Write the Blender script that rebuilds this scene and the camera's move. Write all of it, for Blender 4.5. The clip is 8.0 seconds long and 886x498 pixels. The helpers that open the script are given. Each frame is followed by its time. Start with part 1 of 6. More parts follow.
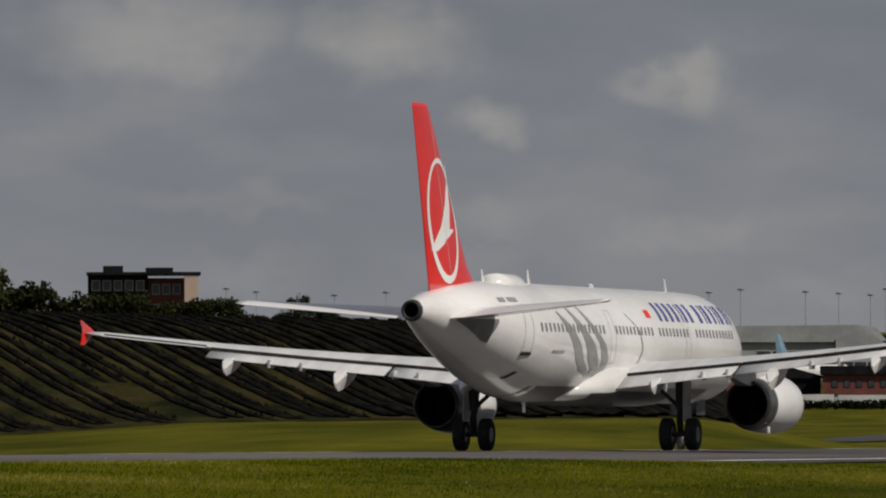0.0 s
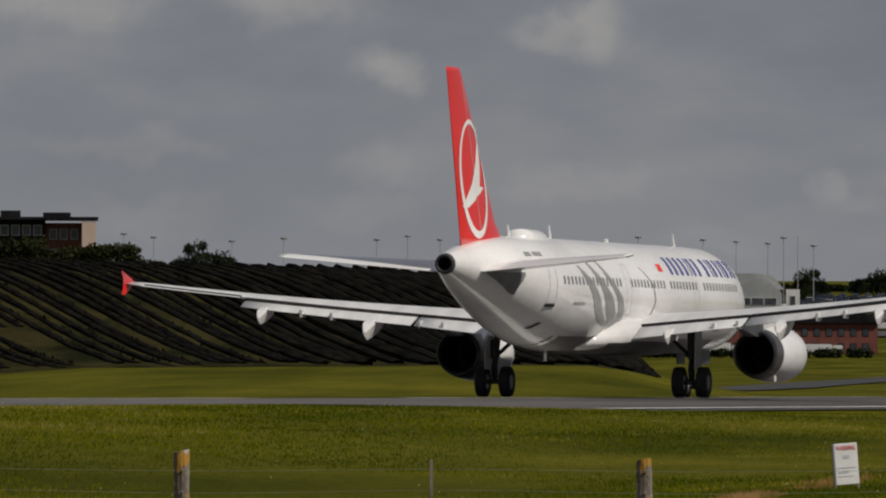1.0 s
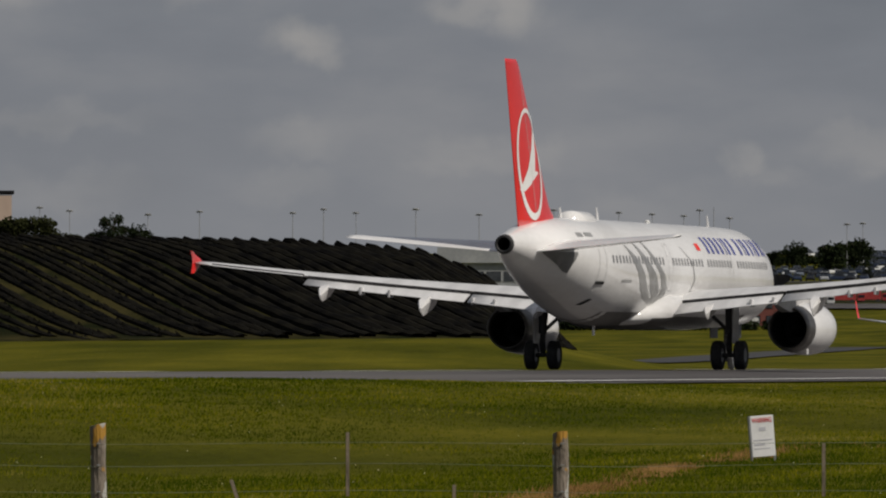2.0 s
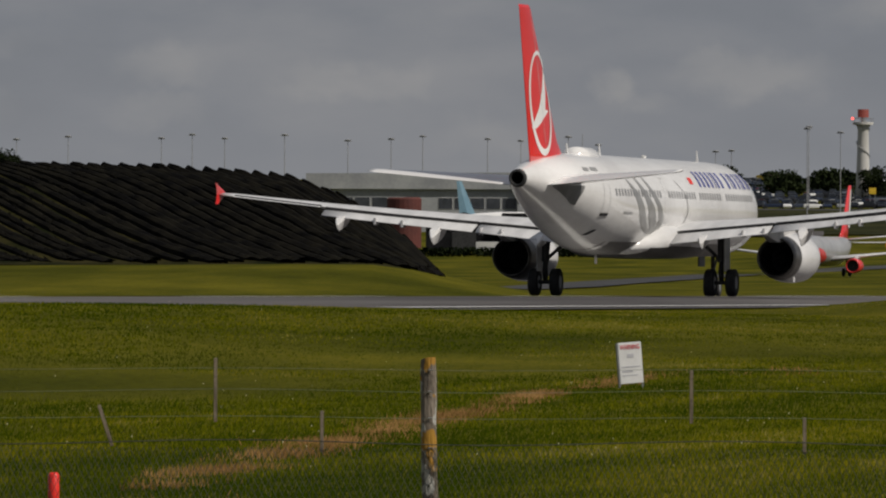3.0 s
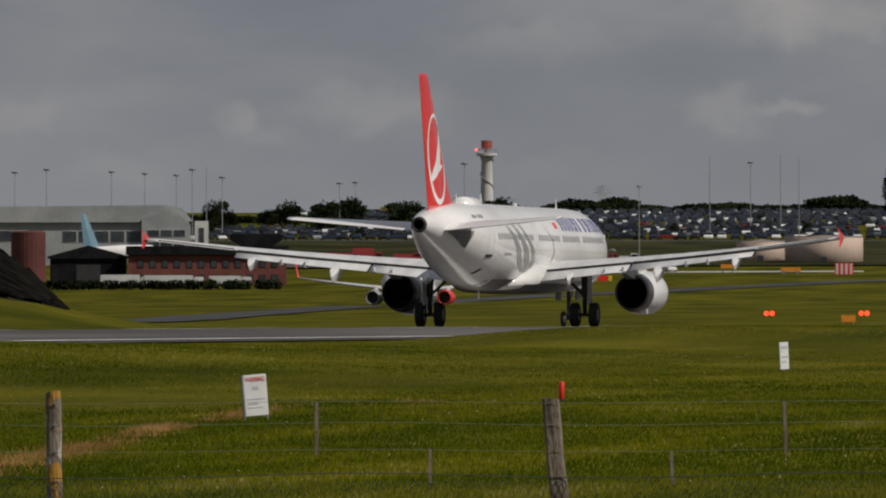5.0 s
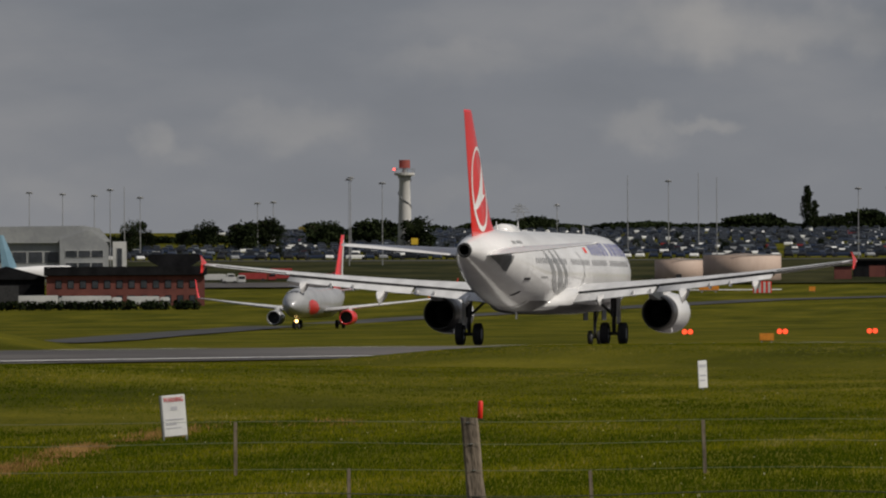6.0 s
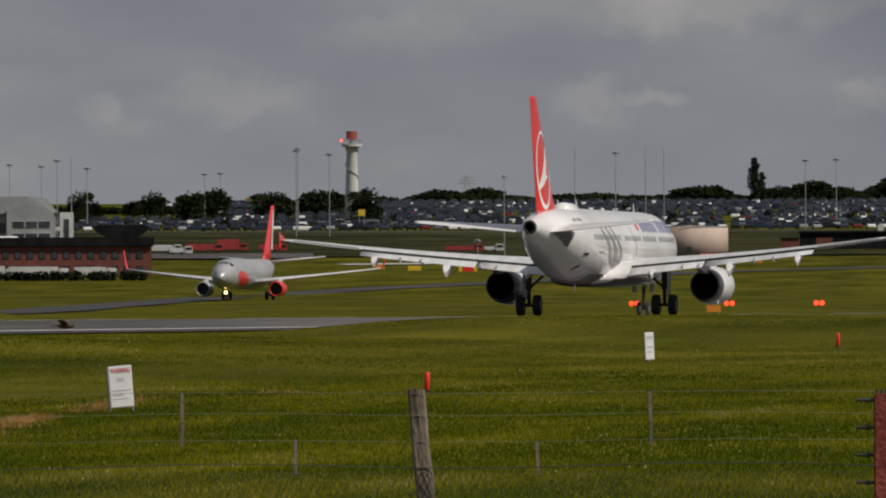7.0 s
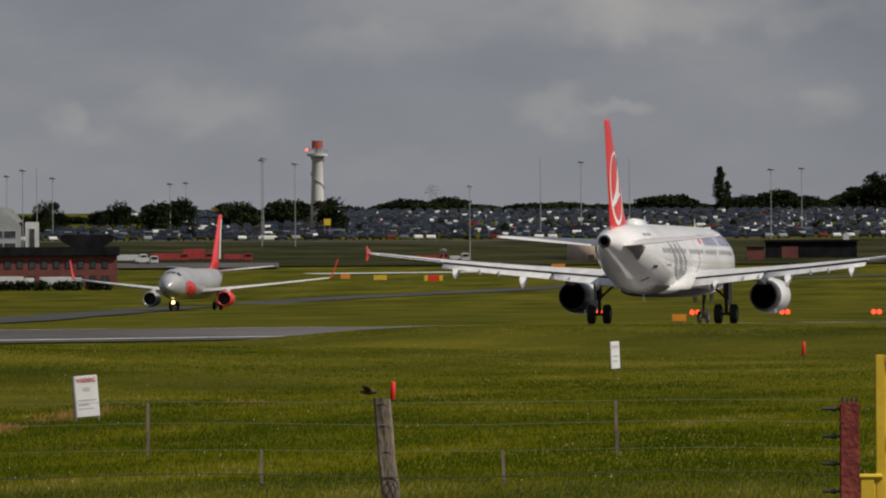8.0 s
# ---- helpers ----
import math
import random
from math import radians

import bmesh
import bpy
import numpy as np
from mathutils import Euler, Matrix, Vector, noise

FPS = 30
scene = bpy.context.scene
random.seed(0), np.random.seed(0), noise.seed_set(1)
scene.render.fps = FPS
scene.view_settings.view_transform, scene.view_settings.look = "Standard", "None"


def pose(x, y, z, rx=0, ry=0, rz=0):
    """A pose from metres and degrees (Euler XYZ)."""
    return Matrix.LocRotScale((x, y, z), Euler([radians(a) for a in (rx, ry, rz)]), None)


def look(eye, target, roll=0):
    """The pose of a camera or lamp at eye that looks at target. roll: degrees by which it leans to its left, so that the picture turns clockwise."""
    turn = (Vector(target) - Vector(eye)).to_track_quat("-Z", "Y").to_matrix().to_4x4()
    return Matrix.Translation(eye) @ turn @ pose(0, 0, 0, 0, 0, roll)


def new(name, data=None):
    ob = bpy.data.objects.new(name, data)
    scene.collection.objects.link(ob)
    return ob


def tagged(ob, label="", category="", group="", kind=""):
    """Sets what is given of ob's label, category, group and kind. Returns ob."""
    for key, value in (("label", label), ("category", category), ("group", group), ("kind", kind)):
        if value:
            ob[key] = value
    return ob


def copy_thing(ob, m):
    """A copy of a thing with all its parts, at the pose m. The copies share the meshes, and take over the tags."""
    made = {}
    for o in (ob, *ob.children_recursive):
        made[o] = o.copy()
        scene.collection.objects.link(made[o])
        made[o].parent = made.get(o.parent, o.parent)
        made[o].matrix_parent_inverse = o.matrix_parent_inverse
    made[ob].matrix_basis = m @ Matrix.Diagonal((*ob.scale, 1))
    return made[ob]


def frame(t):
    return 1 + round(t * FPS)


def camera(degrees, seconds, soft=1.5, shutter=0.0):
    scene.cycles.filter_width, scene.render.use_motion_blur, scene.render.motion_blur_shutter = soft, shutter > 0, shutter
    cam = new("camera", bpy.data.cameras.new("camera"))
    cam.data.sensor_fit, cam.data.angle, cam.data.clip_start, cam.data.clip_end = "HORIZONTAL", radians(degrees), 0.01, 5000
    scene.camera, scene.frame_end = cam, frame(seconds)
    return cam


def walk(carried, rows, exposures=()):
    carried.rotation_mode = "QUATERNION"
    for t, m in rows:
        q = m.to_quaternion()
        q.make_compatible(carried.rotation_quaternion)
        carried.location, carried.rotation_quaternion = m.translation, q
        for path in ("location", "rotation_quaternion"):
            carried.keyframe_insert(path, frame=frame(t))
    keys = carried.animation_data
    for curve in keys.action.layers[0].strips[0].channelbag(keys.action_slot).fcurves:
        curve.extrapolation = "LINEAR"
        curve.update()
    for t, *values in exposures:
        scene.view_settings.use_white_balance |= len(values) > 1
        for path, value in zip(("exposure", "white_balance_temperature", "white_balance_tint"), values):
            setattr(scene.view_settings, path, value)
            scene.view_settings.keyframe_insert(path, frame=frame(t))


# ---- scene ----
cam = camera(5.3216, 8.0, soft=2.1)
EYE = (0.0, 0.0, 2.2)
# seconds, bearing from the runway's line (degrees), tilt, roll
AIM = (
    (0.0, -14.977, 0.850, -0.180),
    (0.5, -15.077, 0.505, -0.117),
    (1.0, -14.362, 0.529, 0.116),
    (1.2, -14.254, 0.453, 0.100),
    (2.3, -13.740, 0.306, 0.001),
    (2.5, -13.678, 0.194, 0.008),
    (3.0, -13.066, -0.076, 0.206),
    (3.5, -12.170, 0.065, 0.185),
    (4.0, -11.637, 0.315, 0.043),
    (4.5, -11.039, 0.201, -0.007),
    (5.0, -10.809, 0.120, -0.102),
    (5.2, -10.699, 0.172, -0.215),
    (6.3, -10.221, 0.231, -0.250),
    (6.5, -10.168, 0.174, -0.217),
    (7.0, -9.999, 0.062, -0.214),
    (7.5, -9.882, 0.124, -0.297),
    (8.0, -9.792, 0.117, -0.276),
)


def aim(bearing, tilt, roll):
    b, e = radians(bearing), radians(tilt)
    way = Vector((math.sin(b) * math.cos(e), math.cos(b) * math.cos(e), math.sin(e)))
    return look(EYE, Vector(EYE) + 100 * way, roll)


walk(cam, [(t, aim(b, e, r)) for t, b, e, r in AIM], exposures=((0.0, -0.18), (0.5, -0.22), (1.0, -0.17), (2.5, -0.18), (3.0, -0.15), (3.5, 0.0), (4.5, -0.17), (6.5, -0.16), (7.0, -0.08), (8.0, 0.02)))

# the airliner's run: seconds, metres along the runway
RUN = ((0.0, 329.92), (0.5, 338.63), (1.0, 348.22), (1.5, 358.64), (2.0, 369.88), (2.5, 381.92), (3.0, 394.71), (3.5, 408.25), (4.0, 422.50), (4.5, 437.44), (5.0, 453.04), (5.5, 469.29), (6.0, 486.16), (6.5, 503.63), (7.0, 521.68), (7.5, 540.28), (8.0, 559.41))

# ---- light ----
SUN_WAY = Vector((0.65, -0.20, 0.735)).normalized()
world = bpy.data.worlds.new("sky")
scene.world = world
world.use_nodes = True
wn, wl = world.node_tree.nodes, world.node_tree.links
wn.clear()
w_out, w_bg = wn.new("ShaderNodeOutputWorld"), wn.new("ShaderNodeBackground")
w_sky = wn.new("ShaderNodeTexSky")
w_sky.sky_type, w_sky.sun_disc = "NISHITA", False
w_sky.sun_elevation = math.asin(SUN_WAY.z)
w_sky.sun_rotation = math.atan2(SUN_WAY.x, SUN_WAY.y)
w_co, w_map = wn.new("ShaderNodeTexCoord"), wn.new("ShaderNodeMapping")
w_map.inputs["Scale"].default_value, w_map.inputs["Location"].default_value = (20, 20, 52), (3.1, 1.7, 0.35)
w_big, w_small = wn.new("ShaderNodeTexNoise"), wn.new("ShaderNodeTexNoise")
w_big.inputs["Scale"].default_value, w_big.inputs["Detail"].default_value = 1.0, 6
w_big.inputs["Roughness"].default_value = 0.5
w_small.inputs["Scale"].default_value, w_small.inputs["Detail"].default_value = 3.0, 4
w_mixn = wn.new("ShaderNodeMath")
w_mixn.operation = "MULTIPLY_ADD"
w_mixn.inputs[1].default_value = 0.40
w_ramp = wn.new("ShaderNodeValToRGB")
w_ramp.color_ramp.elements[0].position, w_ramp.color_ramp.elements[0].color = 0.46, (0.155, 0.169, 0.200, 1)
w_ramp.color_ramp.elements[1].position, w_ramp.color_ramp.elements[1].color = 1.0, (0.270, 0.271, 0.290, 1)
w_mid = w_ramp.color_ramp.elements.new(0.72)
w_mid.color = (0.196, 0.208, 0.240, 1)
w_dim = wn.new("ShaderNodeMix")
w_dim.data_type = "RGBA"
w_dim.inputs["Factor"].default_value = 0.94
w_gain = wn.new("ShaderNodeVectorMath")
w_gain.operation = "SCALE"
w_gain.inputs["Scale"].default_value = 10.0
# soft heaps of cloud: bearing, elevation, half width, half height (degrees), strength
CLOUDS = ((-16.70, 2.15, 0.80, 0.30, 0.85), (-15.35, 2.12, 0.55, 0.26, 0.9), (-14.68, 1.62, 0.24, 0.13, 0.8), (-13.42, 1.86, 0.20, 0.20, 0.7), (-13.70, 1.83, 0.34, 0.11, 0.5), (-13.75, 0.93, 0.36, 0.12, 0.5),
          (-14.75, 1.05, 0.34, 0.12, 0.35), (-16.2, 1.15, 0.7, 0.10, 0.3), (-16.1, 0.72, 0.5, 0.14, 0.3), (-12.02, 0.90, 0.13, 0.11, 0.75), (-11.90, 0.82, 0.22, 0.10, 0.4), (-13.5, 0.92, 0.42, 0.12, 0.4), (-14.8, 0.78, 0.3, 0.12, 0.35),
          (-8.80, 1.58, 0.45, 0.24, 0.75), (-9.10, 0.95, 0.28, 0.12, 0.55), (-8.75, 1.00, 0.24, 0.05, 0.5), (-7.45, 0.96, 0.24, 0.12, 0.6), (-11.20, 0.98, 0.5, 0.13, 0.45), (-8.2, 1.52, 1.1, 0.14, 0.5), (-10.3, 0.60, 0.4, 0.10, 0.3), (-12.7, 0.62, 0.5, 0.14, 0.3), (-10.2, 1.35, 0.6, 0.12, 0.3))


def wnode(kind, operation="", **values):
    n = wn.new(kind)
    if operation:
        n.operation = operation
    for key, value in values.items():
        n.inputs[int(key[1:])].default_value = value
    return n


def cloud_banks(under):
    """Lays pale, ragged heaps of cloud over the grey sky."""
    rag = wnode("ShaderNodeTexNoise")
    rag.inputs["Scale"].default_value, rag.inputs["Detail"].default_value = 170.0, 5
    mid, amp = wnode("ShaderNodeVectorMath", "SUBTRACT", i1=(0.5, 0.5, 0.5)), wnode("ShaderNodeVectorMath", "SCALE")
    amp.inputs["Scale"].default_value = 0.0075
    bent = wnode("ShaderNodeVectorMath", "ADD")
    wl.new(w_co.outputs["Generated"], rag.inputs["Vector"])
    wl.new(rag.outputs["Color"], mid.inputs[0])
    wl.new(mid.outputs["Vector"], amp.inputs[0])
    wl.new(w_co.outputs["Generated"], bent.inputs[0])
    wl.new(amp.outputs["Vector"], bent.inputs[1])
    total = None
    for b, e, wide, high, strength in CLOUDS:
        b, e = radians(b), radians(e)
        right = Vector((math.cos(b), -math.sin(b), 0)) / radians(wide)
        up = Vector((-math.sin(b) * math.sin(e), -math.cos(b) * math.sin(e), math.cos(e))) / radians(high)
        across, over = wnode("ShaderNodeVectorMath", "DOT_PRODUCT", i1=right), wnode("ShaderNodeVectorMath", "DOT_PRODUCT", i1=up)
        both, far, soft = wn.new("ShaderNodeCombineXYZ"), wnode("ShaderNodeVectorMath", "LENGTH"), wn.new("ShaderNodeMapRange")
        soft.interpolation_type = "SMOOTHSTEP"
        soft.inputs["From Min"].default_value, soft.inputs["From Max"].default_value = 1.35, 0.25
        soft.inputs["To Min"].default_value, soft.inputs["To Max"].default_value = 0.0, strength
        wl.new(bent.outputs["Vector"], across.inputs[0])
        wl.new(bent.outputs["Vector"], over.inputs[0])
        wl.new(across.outputs["Value"], both.inputs[0])
        wl.new(over.outputs["Value"], both.inputs[1])
        wl.new(both.outputs["Vector"], far.inputs[0])
        wl.new(far.outputs["Value"], soft.inputs["Value"])
        if total is None:
            total = soft.outputs["Result"]
        else:
            most = wnode("ShaderNodeMath", "MAXIMUM")
            wl.new(total, most.inputs[0])
            wl.new(soft.outputs["Result"], most.inputs[1])
            total = most.outputs[0]
    part_lit = wnode("ShaderNodeMath", "MULTIPLY")
    wl.new(total, part_lit.inputs[0])
    wl.new(w_small.outputs["Fac"], part_lit.inputs[1])
    lay = wn.new("ShaderNodeMix")
    lay.data_type = "RGBA"
    lay.inputs["B"].default_value = (0.46, 0.43, 0.40, 1)
    wl.new(part_lit.outputs[0], lay.inputs["Factor"])
    wl.new(under, lay.inputs["A"])
    low, rise, haze = wn.new("ShaderNodeSeparateXYZ"), wn.new("ShaderNodeMapRange"), wn.new("ShaderNodeMix")
    rise.inputs["From Min"].default_value, rise.inputs["From Max"].default_value = 0.004, 0.026
    rise.inputs["To Min"].default_value, rise.inputs["To Max"].default_value = 0.55, 0.0
    haze.data_type = "RGBA"
    haze.inputs["B"].default_value = (0.278, 0.284, 0.302, 1)
    wl.new(w_co.outputs["Generated"], low.inputs[0])
    wl.new(low.outputs["Z"], rise.inputs["Value"])
    wl.new(rise.outputs["Result"], haze.inputs["Factor"])
    wl.new(lay.outputs["Result"], haze.inputs["A"])
    return haze.outputs["Result"]


wl.new(w_co.outputs["Generated"], w_map.inputs["Vector"])
wl.new(w_map.outputs["Vector"], w_big.inputs["Vector"])
wl.new(w_map.outputs["Vector"], w_small.inputs["Vector"])
wl.new(w_small.outputs["Fac"], w_mixn.inputs[0])
wl.new(w_big.outputs["Fac"], w_mixn.inputs[2])
wl.new(w_mixn.outputs[0], w_ramp.inputs["Fac"])
wl.new(cloud_banks(w_ramp.outputs["Color"]), w_gain.inputs[0])
wl.new(w_sky.outputs["Color"], w_dim.inputs["A"])
wl.new(w_gain.outputs["Vector"], w_dim.inputs["B"])
wl.new(w_dim.outputs["Result"], w_bg.inputs["Color"])
w_bg.inputs["Strength"].default_value = 0.1
wl.new(w_bg.outputs[0], w_out.inputs[0])

sun = new("sun", bpy.data.lights.new("sun", "SUN"))
sun.data.energy, sun.data.angle, sun.data.color = 3.7, radians(0.6), (1.0, 0.93, 0.83)
sun.matrix_world = look(SUN_WAY * 100, (0, 0, 0))


# ---- materials ----
def rgba(c):
    return (c[0], c[1], c[2], 1)


def material(name, low, high=None, scale=3.0, rough=0.6, metal=0.0, bump=0.0, bump_scale=30.0, fine=0.35, stretch=(1, 1, 1), vary=0.0, coat=0.0, gloss=0.5):
    """A surface whose colour drifts between low and high at two scales."""
    m = bpy.data.materials.new(name)
    m.use_nodes = True
    n, l = m.node_tree.nodes, m.node_tree.links
    b = n["Principled BSDF"]
    b.inputs["Roughness"].default_value, b.inputs["Metallic"].default_value = rough, metal
    b.inputs["Coat Weight"].default_value = coat
    b.inputs["Specular IOR Level"].default_value = gloss
    high = high or tuple(min(1, v * 1.12) for v in low)
    co, mp = n.new("ShaderNodeTexCoord"), n.new("ShaderNodeMapping")
    mp.inputs["Scale"].default_value = stretch
    l.new(co.outputs["Object"], mp.inputs["Vector"])
    one, two = n.new("ShaderNodeTexNoise"), n.new("ShaderNodeTexNoise")
    one.inputs["Scale"].default_value, one.inputs["Detail"].default_value = scale, 5
    two.inputs["Scale"].default_value, two.inputs["Detail"].default_value = scale * 11, 3
    add = n.new("ShaderNodeMath")
    add.operation, add.inputs[1].default_value = "MULTIPLY_ADD", fine
    ramp = n.new("ShaderNodeValToRGB")
    ramp.color_ramp.elements[0].position, ramp.color_ramp.elements[0].color = 0.42 + fine * 0.3, rgba(low)
    ramp.color_ramp.elements[1].position, ramp.color_ramp.elements[1].color = 0.60 + fine * 0.6, rgba(high)
    for t in (one, two):
        l.new(mp.outputs["Vector"], t.inputs["Vector"])
    l.new(two.outputs["Fac"], add.inputs[0])
    l.new(one.outputs["Fac"], add.inputs[2])
    l.new(add.outputs[0], ramp.inputs["Fac"])
    colour = ramp.outputs["Color"]
    if vary:
        info, hsv, mul = n.new("ShaderNodeObjectInfo"), n.new("ShaderNodeHueSaturation"), n.new("ShaderNodeMapRange")
        mul.inputs["To Min"].default_value, mul.inputs["To Max"].default_value = 1 - vary, 1 + vary
        l.new(info.outputs["Random"], mul.inputs["Value"])
        l.new(mul.outputs["Result"], hsv.inputs["Value"])
        l.new(colour, hsv.inputs["Color"])
        colour = hsv.outputs["Color"]
    l.new(colour, b.inputs["Base Color"])
    if bump:
        bt, bp = n.new("ShaderNodeTexNoise"), n.new("ShaderNodeBump")
        bt.inputs["Scale"].default_value = bump_scale
        bp.inputs["Strength"].default_value, bp.inputs["Distance"].default_value = bump, 0.02
        l.new(mp.outputs["Vector"], bt.inputs["Vector"])
        l.new(bt.outputs["Fac"], bp.inputs["Height"])
        l.new(bp.outputs["Normal"], b.inputs["Normal"])
    return m


def glowing(name, colour, strength):
    m = bpy.data.materials.new(name)
    m.use_nodes = True
    b = m.node_tree.nodes["Principled BSDF"]
    b.inputs["Base Color"].default_value = rgba(colour)
    b.inputs["Emission Color"].default_value = rgba(colour)
    b.inputs["Emission Strength"].default_value = strength
    return m


WHITE = material("white_aircraft_paint", (0.68, 0.67, 0.66), (0.79, 0.785, 0.78), 0.35, 0.14, fine=0.25, stretch=(1, 0.5, 1.5), gloss=0.36)
WINGGREY = material("pale_grey_wing_paint", (0.50, 0.50, 0.505), (0.62, 0.62, 0.625), 0.6, 0.4, stretch=(3, 0.6, 1))
BELLY = material("grimy_belly_paint", (0.42, 0.41, 0.40), (0.62, 0.61, 0.60), 0.7, 0.4, stretch=(2, 0.4, 1))
RED = material("red_fin_paint", (0.66, 0.012, 0.012), (0.74, 0.018, 0.016), 0.4, 0.3, coat=0.3)
BLUE = material("blue_livery_paint", (0.05, 0.06, 0.25), (0.07, 0.08, 0.31), 2, 0.35)
TULIP = material("grey_livery_paint", (0.25, 0.25, 0.245), (0.31, 0.31, 0.305), 0.8, 0.3)
# root plate grey with the slot's shade mixed into the colour
ROOTSHADE = material("root_plate_with_slot_shade", (0.13, 0.13, 0.13), (0.2, 0.2, 0.2), 1.5, 0.5)
SEAM = material("panel_seam_grey", (0.47, 0.47, 0.465), (0.56, 0.56, 0.55), 3, 0.5)
# grimy grey paint, set darker so that it holds the belly's shade
UNDERSHADE = material("grey_underside_paint_with_shade", (0.09, 0.086, 0.082), (0.17, 0.163, 0.155), 0.5, 0.45, stretch=(1, 0.25, 1), gloss=0.3)
DARK = material("dark_recess", (0.012, 0.012, 0.013), (0.025, 0.025, 0.026), 3, 0.7)
GLASSY = material("cabin_window_dark", (0.16, 0.16, 0.165), (0.22, 0.22, 0.225), 4, 0.3)
RUBBER = material("tyre_rubber", (0.016, 0.016, 0.017), (0.03, 0.03, 0.03), 6, 0.8)
STEEL = material("gear_steel", (0.03, 0.03, 0.032), (0.065, 0.065, 0.065), 5, 0.5, 0.3)
METAL = material("bare_nozzle_metal", (0.13, 0.125, 0.12), (0.22, 0.21, 0.20), 3, 0.4, 0.8)
GALV = material("galvanised_metal", (0.20, 0.21, 0.22), (0.30, 0.31, 0.32), 2, 0.5, 0.4)
ASPHALT = material("runway_asphalt", (0.064, 0.060, 0.060), (0.122, 0.114, 0.112), 0.08, 0.95, bump=0.3, bump_scale=20, stretch=(1, 0.2, 1))
TAXI = material("taxiway_asphalt", (0.036, 0.036, 0.038), (0.065, 0.064, 0.064), 0.05, 0.8)
LINE = material("worn_white_marking", (0.66, 0.66, 0.64), (0.82, 0.81, 0.79), 0.5, 0.7)
CONCRETE = material("pale_concrete", (0.44, 0.43, 0.41), (0.58, 0.57, 0.55), 0.3, 0.8, stretch=(1, 1, 0.2))
BRICK = material("red_brick_wall", (0.12, 0.034, 0.027), (0.18, 0.055, 0.042), 0.4, 0.85)
SLATE = material("dark_roof", (0.006, 0.006, 0.007), (0.016, 0.016, 0.018), 0.5, 0.8, gloss=0.1)
CLADDING = material("grey_cladding", (0.26, 0.27, 0.28), (0.36, 0.37, 0.37), 0.15, 0.55)
PALE = material("pale_panel", (0.5, 0.5, 0.49), (0.64, 0.64, 0.62), 0.3, 0.6)
CARGLASS = material("dark_car_glass", (0.008, 0.010, 0.014), (0.02, 0.024, 0.03), 1, 0.35, gloss=0.25)
PANE = material("dark_window_pane", (0.03, 0.035, 0.04), (0.06, 0.065, 0.075), 0.6, 0.12)
TAN = material("tan_tank_paint", (0.42, 0.31, 0.25), (0.52, 0.40, 0.33), 0.12, 0.7, stretch=(1, 1, 0.4))
BARK = material("bark", (0.05, 0.038, 0.028), (0.09, 0.07, 0.05), 2, 0.9)
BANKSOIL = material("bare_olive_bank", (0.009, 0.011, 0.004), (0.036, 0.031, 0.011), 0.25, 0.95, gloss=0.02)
LEAF = material("dark_foliage", (0.010, 0.015, 0.007), (0.024, 0.032, 0.013), 0.35, 0.95, vary=0.3, gloss=0.02)
LEAF_OLIVE = material("olive_foliage", (0.018, 0.021, 0.008), (0.042, 0.046, 0.017), 0.35, 0.95, vary=0.3, gloss=0.02)
LEAF_GOLD = material("golden_foliage", (0.20, 0.15, 0.012), (0.32, 0.25, 0.02), 0.4, 0.8)
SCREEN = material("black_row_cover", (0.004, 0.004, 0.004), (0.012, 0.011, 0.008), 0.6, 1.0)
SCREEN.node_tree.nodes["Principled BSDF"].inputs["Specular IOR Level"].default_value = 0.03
POSTWOOD = material("weathered_post_wood", (0.085, 0.066, 0.048), (0.25, 0.20, 0.15), 9, 0.9, bump=0.7, bump_scale=40, stretch=(1, 1, 0.25))
REDPOST = material("faded_red_paint", (0.13, 0.014, 0.010), (0.34, 0.07, 0.05), 9, 0.7, bump=0.5)
YELLOW = material("yellow_paint", (0.62, 0.40, 0.02), (0.75, 0.52, 0.04), 3, 0.55)
MARKRED = material("signal_red_plastic", (0.70, 0.02, 0.012), (0.82, 0.035, 0.02), 3, 0.45)
SIGNWHITE = material("white_sign_board", (0.68, 0.68, 0.68), (0.78, 0.78, 0.78), 3, 0.5)
SIGNRED = material("sign_red_print", (0.62, 0.05, 0.06), (0.7, 0.09, 0.1), 5, 0.5)
PRINT = material("sign_grey_print", (0.42, 0.42, 0.46), (0.52, 0.52, 0.56), 5, 0.5)
ORANGE = material("orange_box", (0.65, 0.22, 0.02), (0.78, 0.30, 0.03), 2, 0.5)
LAMPGLOW = glowing("amber_lamp", (1.0, 0.085, 0.028), 1.5)
LANDGLOW = glowing("warm_lamp", (1.0, 0.62, 0.22), 6.0)


